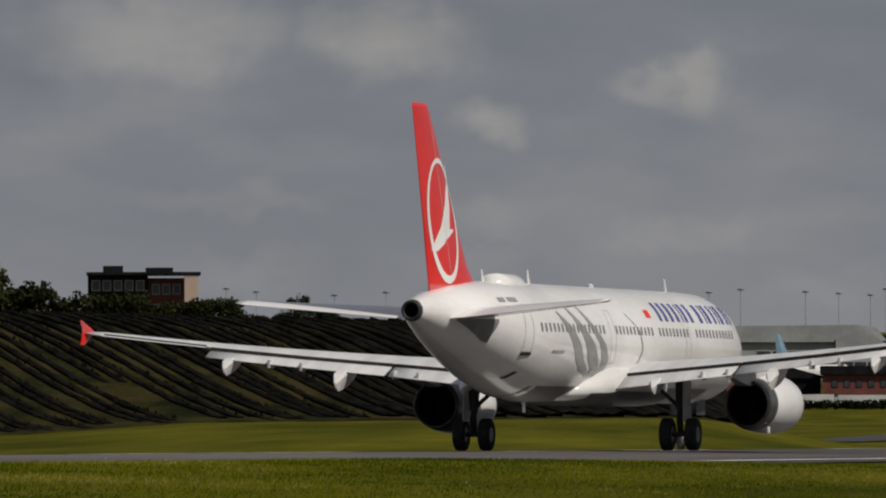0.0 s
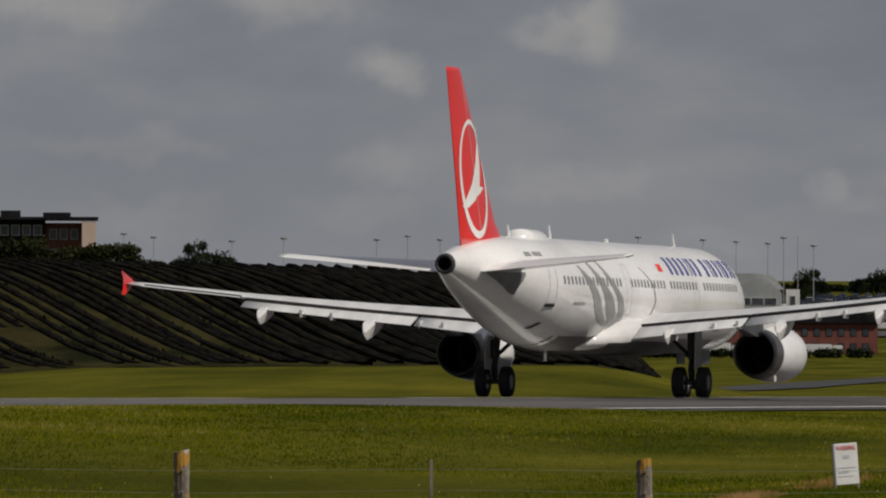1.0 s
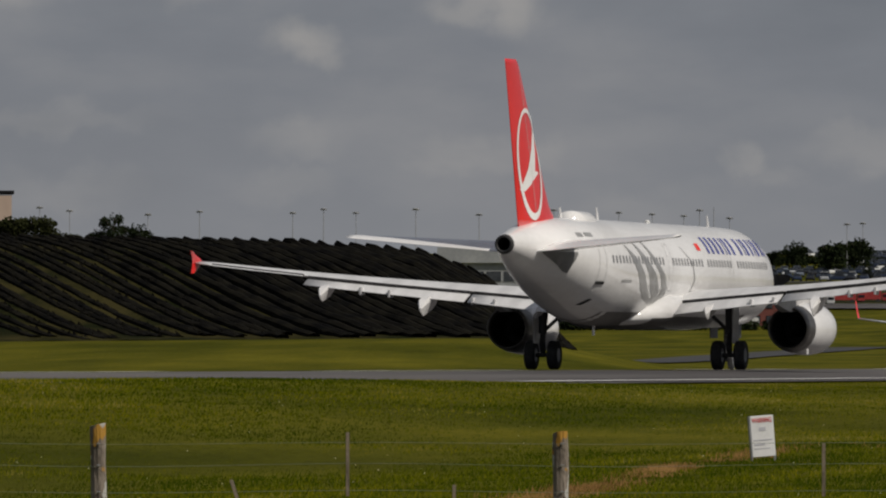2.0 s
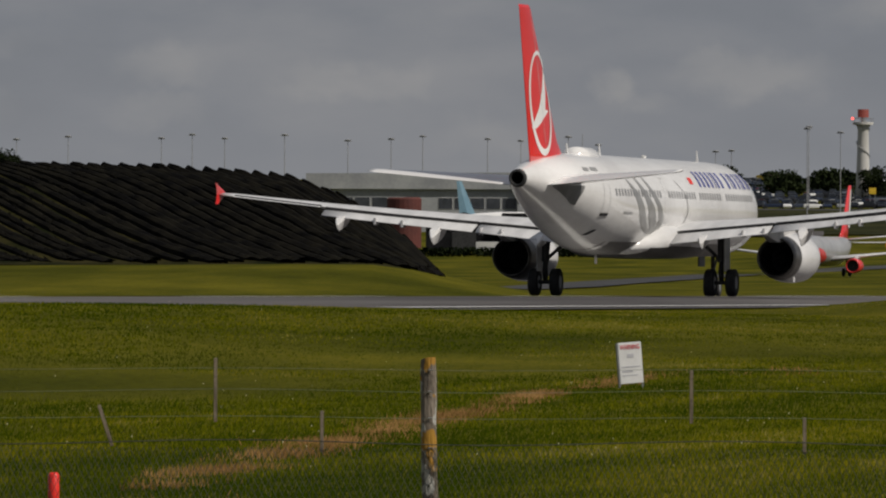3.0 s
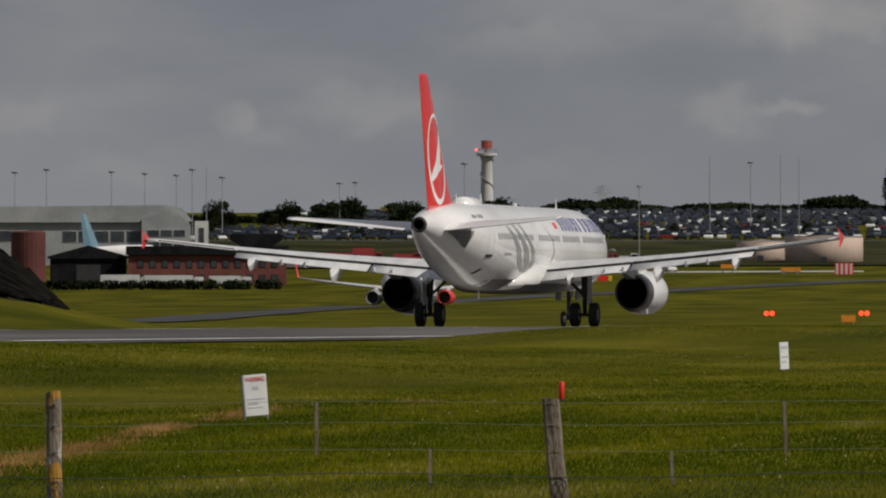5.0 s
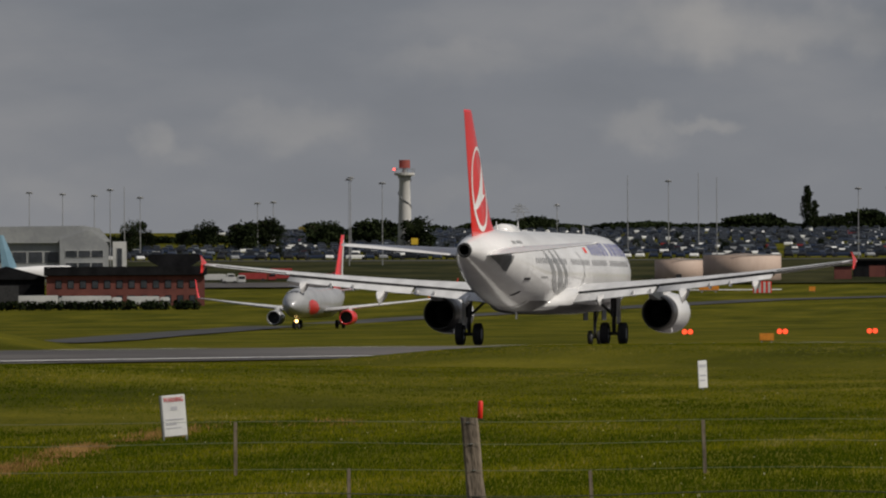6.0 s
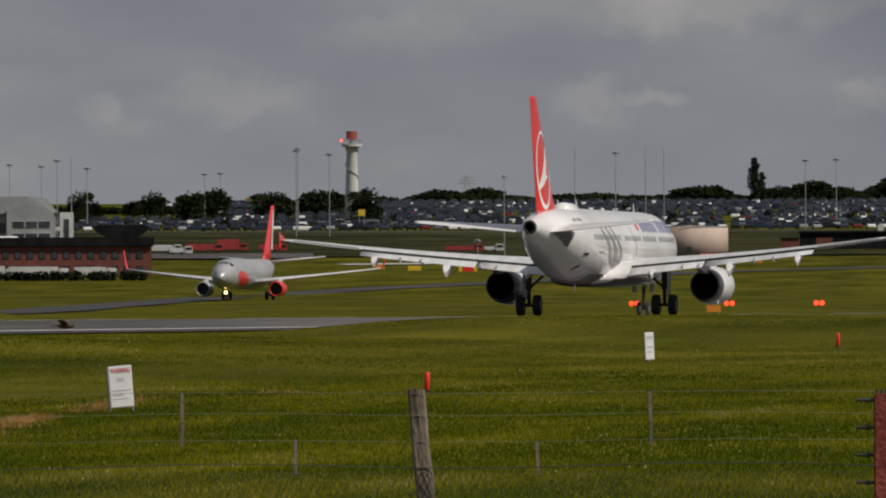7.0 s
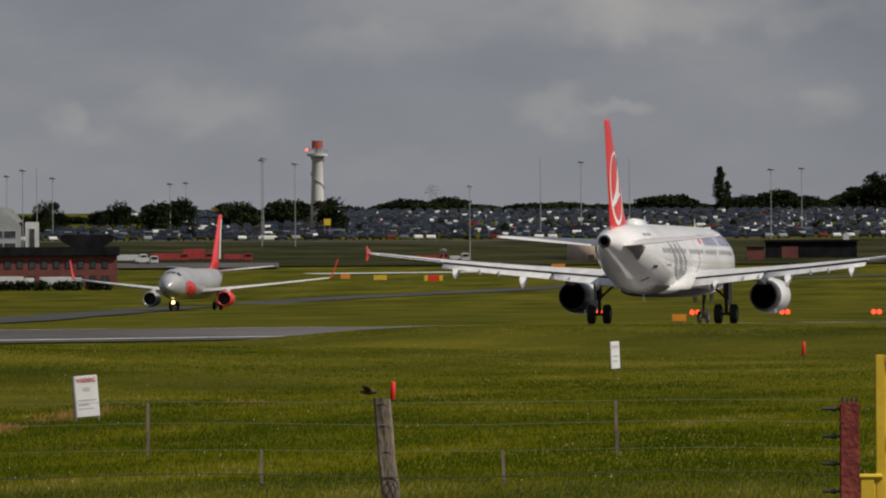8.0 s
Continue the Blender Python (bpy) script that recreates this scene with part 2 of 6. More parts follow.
def grass_material():
    m = bpy.data.materials.new("mown_grass")
    m.use_nodes = True
    n, l = m.node_tree.nodes, m.node_tree.links
    b = n["Principled BSDF"]
    b.inputs["Roughness"].default_value = 0.9
    b.inputs["Specular IOR Level"].default_value = 0.02
    co = n.new("ShaderNodeTexCoord")

    def layer(scale, detail, stretch, low, high, pos):
        mp, t, r = n.new("ShaderNodeMapping"), n.new("ShaderNodeTexNoise"), n.new("ShaderNodeValToRGB")
        mp.inputs["Scale"].default_value = stretch
        t.inputs["Scale"].default_value, t.inputs["Detail"].default_value = scale, detail
        r.color_ramp.elements[0].position, r.color_ramp.elements[1].position = pos
        r.color_ramp.elements[0].color, r.color_ramp.elements[1].color = rgba(low), rgba(high)
        l.new(co.outputs["Object"], mp.inputs["Vector"])
        l.new(mp.outputs["Vector"], t.inputs["Vector"])
        l.new(t.outputs["Fac"], r.inputs["Fac"])
        return r.outputs["Color"]

    def mixed(kind, a, c, fac):
        x = n.new("ShaderNodeMix")
        x.data_type, x.blend_type = "RGBA", kind
        x.inputs["Factor"].default_value = fac
        l.new(a, x.inputs["A"])
        l.new(c, x.inputs["B"])
        return x.outputs["Result"]

    base = layer(0.10, 4, (1, 0.35, 1), (0.040, 0.045, 0.003), (0.106, 0.098, 0.009), (0.34, 0.66))
    mid = layer(0.6, 5, (1, 0.22, 1), (0.80, 0.83, 0.80), (1.16, 1.12, 1.1), (0.33, 0.70))
    fine = layer(7, 3, (1, 0.35, 1), (0.68, 0.7, 0.68), (1.25, 1.22, 1.2), (0.3, 0.7))
    c = mixed("MULTIPLY", mixed("MULTIPLY", base, mid, 0.9), fine, 0.8)
    l.new(c, b.inputs["Base Color"])
    bt, bp = n.new("ShaderNodeTexNoise"), n.new("ShaderNodeBump")
    bt.inputs["Scale"].default_value, bt.inputs["Detail"].default_value = 6, 4
    bp.inputs["Strength"].default_value, bp.inputs["Distance"].default_value = 0.8, 0.08
    l.new(co.outputs["Object"], bt.inputs["Vector"])
    l.new(bt.outputs["Fac"], bp.inputs["Height"])
    l.new(bp.outputs["Normal"], b.inputs["Normal"])
    return m


GRASS = grass_material()


def mossy_wood():
    """Weathered post wood with patches of pale and of yellow lichen."""
    m = material("lichen_covered_post_wood", (0.075, 0.06, 0.045), (0.24, 0.20, 0.16), 9, 0.92, bump=0.7, bump_scale=40, stretch=(1, 1, 0.25))
    n, l = m.node_tree.nodes, m.node_tree.links
    b = n["Principled BSDF"]
    colour = b.inputs["Base Color"].links[0].from_socket
    co = n.new("ShaderNodeTexCoord")
    for scale, shift, edge, tone in ((11, 0.0, 0.54, (0.40, 0.39, 0.36)), (8, 4.7, 0.585, (0.36, 0.19, 0.025))):
        mp, t, r, x = n.new("ShaderNodeMapping"), n.new("ShaderNodeTexNoise"), n.new("ShaderNodeMapRange"), n.new("ShaderNodeMix")
        mp.inputs["Location"].default_value, mp.inputs["Scale"].default_value = (shift, shift, shift), (1, 1, 0.8)
        t.inputs["Scale"].default_value, t.inputs["Detail"].default_value = scale, 3
        r.inputs["From Min"].default_value, r.inputs["From Max"].default_value = edge, edge + 0.05
        x.data_type = "RGBA"
        x.inputs["B"].default_value = rgba(tone)
        l.new(co.outputs["Object"], mp.inputs["Vector"])
        l.new(mp.outputs["Vector"], t.inputs["Vector"])
        l.new(t.outputs["Fac"], r.inputs["Value"])
        l.new(r.outputs["Result"], x.inputs["Factor"])
        l.new(colour, x.inputs["A"])
        colour = x.outputs["Result"]
    l.new(colour, b.inputs["Base Color"])
    return m


MOSSYWOOD = mossy_wood()


def blade_material():
    """Grass blades, each of its own green or straw tone."""
    m = bpy.data.materials.new("grass_blades")
    m.use_nodes = True
    n, l = m.node_tree.nodes, m.node_tree.links
    b = n["Principled BSDF"]
    b.inputs["Roughness"].default_value, b.inputs["Specular IOR Level"].default_value = 0.95, 0.02
    geo, r = n.new("ShaderNodeNewGeometry"), n.new("ShaderNodeValToRGB")
    for p, c in ((0.0, (0.021, 0.034, 0.0008)), (0.45, (0.068, 0.078, 0.0018)), (0.8, (0.118, 0.108, 0.004)), (0.96, (0.155, 0.132, 0.01))):
        e = r.color_ramp.elements[0] if p == 0.0 else r.color_ramp.elements.new(p)
        e.position, e.color = p, rgba(c)
    r.color_ramp.elements[-1].color = (0.20, 0.17, 0.05, 1)
    co, t, x = n.new("ShaderNodeTexCoord"), n.new("ShaderNodeTexNoise"), n.new("ShaderNodeMapRange")
    mp = n.new("ShaderNodeMapping")
    mp.inputs["Scale"].default_value = (1, 0.22, 1)
    t.inputs["Scale"].default_value, t.inputs["Detail"].default_value = 0.34, 6
    x.inputs["From Min"].default_value, x.inputs["From Max"].default_value = 0.3, 0.7
    x.inputs["To Min"].default_value, x.inputs["To Max"].default_value = -0.85, 0.42
    add = n.new("ShaderNodeMath")
    l.new(co.outputs["Object"], mp.inputs["Vector"])
    l.new(mp.outputs["Vector"], t.inputs["Vector"])
    l.new(t.outputs["Fac"], x.inputs["Value"])
    axis, dry, more = n.new("ShaderNodeSeparateXYZ"), n.new("ShaderNodeMapRange"), n.new("ShaderNodeMath")
    dry.inputs["From Min"].default_value, dry.inputs["From Max"].default_value = 95, 250
    dry.inputs["To Min"].default_value, dry.inputs["To Max"].default_value = -0.14, 0.20
    l.new(co.outputs["Object"], axis.inputs[0])
    l.new(axis.outputs["Y"], dry.inputs["Value"])
    l.new(geo.outputs["Random Per Island"], add.inputs[0])
    l.new(x.outputs["Result"], add.inputs[1])
    l.new(add.outputs[0], more.inputs[0])
    l.new(dry.outputs["Result"], more.inputs[1])
    l.new(more.outputs[0], r.inputs["Fac"])
    l.new(r.outputs["Color"], b.inputs["Base Color"])
    return m


BLADES = blade_material()
MASTGREY = material("mast_grey_paint", (0.24, 0.245, 0.255), (0.32, 0.325, 0.33), 1, 0.8)
WIRE = material("dull_fence_wire", (0.085, 0.10, 0.08), (0.14, 0.16, 0.13), 5, 0.8)
NETTING = material("dark_wire_netting", (0.018, 0.021, 0.018), (0.04, 0.045, 0.04), 5, 0.8)
STRAW = material("dry_straw_grass", (0.10, 0.052, 0.016), (0.27, 0.155, 0.06), 1.0, 0.9, gloss=0.05)


# ---- mesh tools ----
def part(name, bm, mat, parent=None, label="", smooth=False):
    me = bpy.data.meshes.new(name)
    bm.to_mesh(me)
    bm.free()
    me.materials.append(mat)
    if smooth:
        me.polygons.foreach_set("use_smooth", [True] * len(me.polygons))
    ob = new(name, me)
    if parent:
        ob.parent = parent
    return tagged(ob, label)


def raw(name, verts, faces, mat, parent=None, label="", smooth=False):
    me = bpy.data.meshes.new(name)
    me.from_pydata(verts, [], faces)
    me.materials.append(mat)
    if smooth:
        me.polygons.foreach_set("use_smooth", [True] * len(me.polygons))
    ob = new(name, me)
    if parent:
        ob.parent = parent
    return tagged(ob, label)


def empty(name, m=None, label="", category="", group="", kind=""):
    ob = new(name)
    if m is not None:
        ob.matrix_basis = m
    return tagged(ob, label, category, group, kind)


def box(bm, x0, x1, y0, y1, z0, z1, bevel=0.0):
    r = bmesh.ops.create_cube(bm, size=1)
    bmesh.ops.scale(bm, vec=(x1 - x0, y1 - y0, z1 - z0), verts=r["verts"])
    bmesh.ops.translate(bm, vec=((x0 + x1) / 2, (y0 + y1) / 2, (z0 + z1) / 2), verts=r["verts"])
    if bevel:
        es = list({e for v in r["verts"] for e in v.link_edges})
        bmesh.ops.bevel(bm, geom=es, offset=bevel, segments=2, affect="EDGES")
    return bm


def boxed(x0, x1, y0, y1, z0, z1, bevel=0.0):
    return box(bmesh.new(), x0, x1, y0, y1, z0, z1, bevel)


def rings(bm, loops, cap=True, closed=True):
    """Skins a row of equal loops of points."""
    vs = [[bm.verts.new(p) for p in loop] for loop in loops]
    k = len(vs[0])
    for a, c in zip(vs, vs[1:]):
        for i in range(k if closed else k - 1):
            j = (i + 1) % k
            bm.faces.new((a[i], a[j], c[j], c[i]))
    if cap:
        bm.faces.new(vs[0][::-1])
        bm.faces.new(vs[-1])
    bmesh.ops.recalc_face_normals(bm, faces=bm.faces[:])
    return bm


def tube(bm, a, c, r0, r1=None, n=10):
    a, c = Vector(a), Vector(c)
    r1 = r0 if r1 is None else r1
    q = (c - a).to_track_quat("Z", "Y")
    loops = []
    for p, r in ((a, r0), (c, r1)):
        loops.append([p + q @ Vector((r * math.cos(2 * math.pi * i / n), r * math.sin(2 * math.pi * i / n), 0)) for i in range(n)])
    return rings(bm, loops)


def lathe_y(profile, n=28, cx=0.0, cz=0.0, cap=False):
    """Turns rows of (y, radius) about a line along y."""
    bm = bmesh.new()
    return rings(bm, [[(cx + r * math.cos(2 * math.pi * i / n), y, cz + r * math.sin(2 * math.pi * i / n)) for i in range(n)] for y, r in profile], cap)


def lathe_z(profile, n=20, cap=True):
    bm = bmesh.new()
    return rings(bm, [[(r * math.cos(2 * math.pi * i / n), r * math.sin(2 * math.pi * i / n), z) for i in range(n)] for z, r in profile], cap)


def smooth01(v):
    v = min(1.0, max(0.0, v))
    return v * v * (3 - 2 * v)


def ramp(v, xs, ys):
    return float(np.interp(v, xs, ys))


def polar(bearing, dist):
    b = radians(bearing)
    return math.sin(b) * dist, math.cos(b) * dist


# ---- the ground ----
RUNWAY_X = -83.34
FALL = 0.00514


def runway_z(x, y):
    u = abs(x - RUNWAY_X)
    return -FALL * (y - 330) - 0.011 * u


def ground_z(x, y):
    d = max(1.0, math.hypot(x, y))
    b = math.degrees(math.atan2(x, y))
    u = x - RUNWAY_X
    if u > -24:
        hump = 0.30 * smooth01((y - 242) / 72) * smooth01((u - 20) / 14)
        far = 1 - smooth01((y - 900) / 600)
        crest = ramp(y, (120, 170, 182, 195, 211, 222, 231, 243, 254), (1.3, 1.05, 0.90, 0.68, 0.46, 0.31, 0.20, 0.06, 0.0)) * smooth01((u - 20) / 8) * (1 - smooth01((u - 36) / 16)) * 0.84
        field = 0.10 + hump * far + crest + 0.03 * math.sin(x * 0.21 + y * 0.05) * smooth01((d - 30) / 60) - 0.05 * smooth01((u - 60) / 40) - 0.004 * max(0, y - 420)
        if u < 24:
            return runway_z(x, y) - 0.02
        z = runway_z(RUNWAY_X + 24, y) + (field - runway_z(RUNWAY_X + 24, y)) * smooth01((u - 24) / 14)
        # the field's brow dips again past 260 m
        brow = EYE[2] + d * math.tan(radians(ramp(b, (-13.5, -12.5, -11.5, -10.55, -10.1, -9.8, -9.0), (-0.48, -0.447, -0.413, -0.383, -0.358, -0.346, -0.341))))
        z += (min(z, brow) - z) * smooth01((y - 230) / 40)
        verge = smooth01((u - 24) / 6) * (1 - smooth01((u - 40) / 20)) * smooth01((b + 11.2) / 0.9)
        return z + max(0.0, brow - 0.01 - z) * verge * smooth01((y - 240) / 30) * (1 - smooth01((y - 520) / 150))
    e = ramp(d, (300, 400, 700, 1000, 1230, 1360, 1500, 1700, 1900, 2100, 2300, 2600, 4800), (-0.42, -0.41, -0.345, -0.285, -0.248, -0.225, -0.14, 0.0, 0.17, 0.27, 0.325, 0.34, 0.34))
    w = smooth01((-12.25 - b) / 1.3) * smooth01((d - 430) / 110) * (1 - smooth01((d - 640) / 200))
    e += w * max(0.0, ramp(b, (-18.5, -17.6, -16.5, -14), (-0.29, -0.265, -0.19, -0.17)) - e)
    z = EYE[2] + d * math.tan(radians(e))
    k = smooth01((-24 - u) / 20)
    return runway_z(RUNWAY_X - 24, y) - 0.02 + (z - runway_z(RUNWAY_X - 24, y) + 0.02) * k


def ground():
    """One sheet to the horizon, fine where the field lies before the camera."""
    bear = sorted(set([-180, -150, -120, -95, -75, -60, -45, -35, -28, -23] + [round(-20 + 0.25 * i, 2) for i in range(65)] + [-2, 1, 5, 10, 20, 35, 55, 80, 110, 145]))
    dist = [6, 14, 25, 35, 45, 55, 66, 78, 90, 105, 120, 140, 160] + [180 + 8 * i for i in range(66)] + [730, 780, 840, 900, 960, 1030, 1100, 1180, 1260, 1340, 1420, 1500, 1580, 1660, 1740, 1820, 1900, 1980, 2060, 2140, 2240, 2400, 2700, 3200, 4000, 4700]
    verts = [(0, 0, ground_z(0.01, 0.01))]
    for d in dist:
        for b in bear:
            x, y = polar(b, d)
            verts.append((x, y, ground_z(x, y)))
    k = len(bear)
    faces = [(0, 1 + (i + 1) % k, 1 + i) for i in range(k)]
    for r in range(len(dist) - 1):
        for i in range(k):
            j = (i + 1) % k
            faces.append((1 + r * k + i, 1 + r * k + j, 1 + (r + 1) * k + j, 1 + (r + 1) * k + i))
    return tagged(raw("ground", verts, faces, GRASS, smooth=True), "green and yellowish mown airfield grass", "grass field", kind="structure")


ground()


def runway():
    bm = bmesh.new()
    loops = []
    ys = [-400 + 50 * i for i in range(9)] + [20 * i for i in range(3, 45)] + [950, 1050, 1200, 1400, 1700]
    for y in ys:
        loops.append([(RUNWAY_X + u, y, runway_z(RUNWAY_X + u, y) + 0.03) for u in (-22.5, -12, -5, 0, 5, 12, 22.5)])
    rings(bm, loops, cap=False, closed=False)
    ob = tagged(part("runway", bm, ASPHALT), "grey worn asphalt runway with pale edge lines", "runway", kind="structure")
    for u in (-21.2, 20.2):
        bm = bmesh.new()
        y = 100.0
        k = 0
        while y < 1100:
            run = 22 if k % 5 else 17
            rings(bm, [[(RUNWAY_X + u + s, yy, runway_z(RUNWAY_X + u, yy) + 0.06) for s in (-0.7, 0.7)] for yy in (y, y + run / 2, y + run)], cap=False, closed=False)
            y += run + (0.2 if k % 3 else 7)
            k += 1
        part("edge_line", bm, LINE, ob, "worn white edge line")
    bm = bmesh.new()
    for i in range(22):
        y = 120 + 50 * i
        rings(bm, [[(RUNWAY_X + s, yy, runway_z(RUNWAY_X, yy) + 0.045) for s in (-0.45, 0.45)] for yy in (y, y + 15, y + 30)], cap=False, closed=False)
    part("centre_line", bm, LINE, ob, "broken white centre line")


runway()

ASPHALT.node_tree.nodes["Principled BSDF"].inputs["Specular IOR Level"].default_value = 0.15
TAXI.node_tree.nodes["Principled BSDF"].inputs["Specular IOR Level"].default_value = 0.15


# ---- the airliner ----
# stations of the hull: y, height of its middle, half width, half height
HULL = ((21.97, 3.30, 0.03, 0.03), (21.75, 3.31, 0.38, 0.36), (21.3, 3.36, 0.72, 0.70), (20.5, 3.46, 1.15, 1.15), (19.4, 3.60, 1.52, 1.60), (18.0, 3.72, 1.79, 1.90), (16.2, 3.79, 1.93, 2.05),
        (14.0, 3.80, 1.975, 2.07), (4.0, 3.80, 1.975, 2.07), (-4.0, 3.80, 1.975, 2.07), (-8.5, 3.80, 1.975, 2.07), (-10.5, 3.86, 1.95, 2.01), (-12.5, 4.02, 1.87, 1.85), (-14.5, 4.21, 1.70, 1.63),
        (-16.5, 4.39, 1.45, 1.38), (-18.5, 4.54, 1.13, 1.08), (-20.3, 4.64, 0.80, 0.77), (-21.6, 4.70, 0.53, 0.51), (-22.4, 4.73, 0.37, 0.36))


def hull_at(y):
    ys = [s[0] for s in HULL][::-1]
    return [ramp(y, ys, [s[k] for s in HULL][::-1]) for k in (1, 2, 3)]


def on_hull(y, z, side=1, lift=0.012):
    """The hull's skin at y and height z."""
    c, w, h = hull_at(y)
    s = max(-0.999, min(0.999, (z - c) / h))
    a = math.asin(s)
    return (side * (w + lift) * math.cos(a), y, c + (h + lift) * math.sin(a))


def hull_patch(y0, y1, z0, z1, lean=0.0, ny=2, nz=4, side=1, lift=0.012):
    bm = bmesh.new()
    g = [[on_hull(y0 + (y1 - y0) * i / ny + lean * (j / nz), z0 + (z1 - z0) * j / nz, side, lift) for j in range(nz + 1)] for i in range(ny + 1)]
    return rings(bm, g, cap=False, closed=False)


def hull_band(path, widths, side=1, lift=0.010):
    """A curved stripe on the hull along (y, z) points."""
    bm = bmesh.new()
    pts = []
    for k in range(len(path) - 1):
        for i in range(6):
            f = i / 6
            pts.append((path[k][0] + (path[k + 1][0] - path[k][0]) * f, path[k][1] + (path[k + 1][1] - path[k][1]) * f, widths[k] + (widths[k + 1] - widths[k]) * f))
    pts.append((*path[-1], widths[-1]))
    loops = [[on_hull(y + w * (q - 0.5), z, side, lift) for q in (0, 0.25, 0.5, 0.75, 1)] for y, z, w in pts]
    return rings(bm, loops, cap=False, closed=False)


def foil(x, le, te, z, thick, sweepz=0.0, n=9):
    """A wing section at x from leading edge y=le to trailing edge y=te."""
    up, lo = [], []
    for i in range(n + 1):
        f = 0.5 * (1 - math.cos(math.pi * i / n))
        t = 5 * thick * (0.2969 * math.sqrt(f) - 0.126 * f - 0.3516 * f * f + 0.2843 * f ** 3 - 0.1036 * f ** 4) * abs(le - te)
        camber = 0.018 * math.sin(math.pi * f) * abs(le - te)
        y, zz = le + (te - le) * f, z + sweepz * f
        up.append((x, y, zz + camber + t))
        lo.append((x, y, zz + camber - t))
    return up + lo[::-1][1:-1]


def upright(z, le, te, thick, n=9):
    """A fin section at height z."""
    a, c = [], []
    for i in range(n + 1):
        f = 0.5 * (1 - math.cos(math.pi * i / n))
        t = 5 * thick * (0.2969 * math.sqrt(f) - 0.126 * f - 0.3516 * f * f + 0.2843 * f ** 3 - 0.1036 * f ** 4) * abs(le - te)
        a.append((t, le + (te - le) * f, z))
        c.append((-t, le + (te - le) * f, z))
    return a + c[::-1][1:-1]


def wing_line(x):
    """Leading edge, trailing edge and height of the wing at span x."""
    x = abs(x)
    le = 5.0 - (x - 1.9) * 0.535
    te = -1.75 if x < 6.4 else -1.75 - (x - 6.4) * 0.272
    z = 2.72 + (x - 1.9) * 0.088 + max(0, x - 8) ** 2 * 0.0022
    return le, te, z


def wing(jet, s):
    st = (0.6, 1.9, 4.2, 6.4, 8.5, 10.5, 12.7, 14.8, 16.4, 16.95)
    loops = []
    for x in st:
        le, te, z = wing_line(x)
        cut = 0.26 if x < 12.8 else 0.0
        if x > 16.9:
            le -= 0.25
        loops.append(foil(s * x, le, te + cut * (le - te) * 0.45, z, 0.13 - 0.002 * x))
    w = part("wing", rings(bmesh.new(), loops), WINGGREY, jet, smooth=True)
    # flaps: drooped panels behind a dark slot
    for x0, x1 in ((2.15, 6.28), (6.42, 12.6)):
        loops = []
        for i in range(5):
            x = x0 + (x1 - x0) * i / 4
            le, te, z = wing_line(x)
            c = 0.20 * (le - te) + 0.30
            y0 = te + 0.10 * (le - te) - 0.12
            loops.append(foil(s * x, y0, y0 - c, z - 0.13, 0.09, sweepz=-c * 0.27, n=6))
        part("flap", rings(bmesh.new(), loops), WINGGREY, w, smooth=True)
        loops = []
        for i in range(3):
            x = x0 + (x1 - x0) * i / 2
            le, te, z = wing_line(x)
            y0 = te + 0.12 * (le - te)
            loops.append([(s * x, y0 + 0.35, z - 0.20), (s * x, y0 - 0.22, z - 0.15), (s * x, y0 - 0.24, z + 0.015), (s * x, y0 + 0.35, z + 0.01)])
        part("flap_slot", rings(bmesh.new(), loops), DARK, w, "dark slot between wing and flap")
    part("aileron_gap", rings(bmesh.new(), [[(s * x, te + 0.26, z - 0.05), (s * x, te + 0.12, z - 0.05), (s * x, te + 0.12, z + 0.055), (s * x, te + 0.26, z + 0.07)] for x, (le, te, z) in [(x, wing_line(x)) for x in (12.8, 14.7, 16.3)]]), DARK, w, "dark gap before the aileron")
    part("aileron", rings(bmesh.new(), [foil(s * x, wing_line(x)[1] + 0.15, wing_line(x)[1] - 0.30, wing_line(x)[2] - 0.01, 0.10, n=5) for x in (12.8, 14.7, 16.3)]), WINGGREY, w)
    for x, size in ((3.5, 0.62), (7.9, 0.80), (11.8, 0.66)):
        le, te, z = wing_line(x)
        bm = bmesh.new()
        prof = ((1.6, 0.03, 0.0), (1.0, 0.16, -0.10), (0.2, 0.24, -0.20), (-0.7, 0.26, -0.32), (-1.3, 0.24, -0.45), (-1.75, 0.05, -0.62))
        keel = ((-0.75, 0.9), (0.75, 0.9), (0.95, 0.3), (0.55, -0.75), (0.12, -1.75), (-0.12, -1.75), (-0.55, -0.75), (-0.95, 0.3))
        loops = [[(s * x + r * size * 1.05 * kx, te + y * size * 1.15, z - 0.34 * size + dz * size * 1.2 + r * size * 1.25 * kz) for kx, kz in keel] for y, r, dz in prof]
        part("flap_track_fairing", rings(bm, loops), WHITE, w, "white keel-shaped flap fairing")
    for x in (5.2, 6.1, 9.3, 10.4):
        le, te, z = wing_line(x)
        part("hinge_bracket", boxed(s * x - 0.05, s * x + 0.05, te - 0.80, te - 0.2, z - 0.52, z - 0.22, 0.02), WINGGREY, w)
    le, te, z = wing_line(17.0)
    bm = bmesh.new()
    loops = []
    for zz, a, c in ((-0.42, te - 0.45, te + 0.05), (-0.2, te - 0.32, te + 0.65), (0.03, te - 0.25, te + 1.25), (0.15, te - 0.30, te + 0.95), (0.36, te - 0.55, te - 0.05), (0.46, te - 0.68, te - 0.40)):
        loops.append([(s * (17.0 + dx - 0.05 + max(0, zz) * -0.1), y, z + zz) for dx, y in ((0.0, c), (0.045, (a + c) / 2), (0.0, a), (-0.045, (a + c) / 2))])
    part("wingtip_fence", rings(bm, loops), RED, w, "red wingtip fence")
    return w


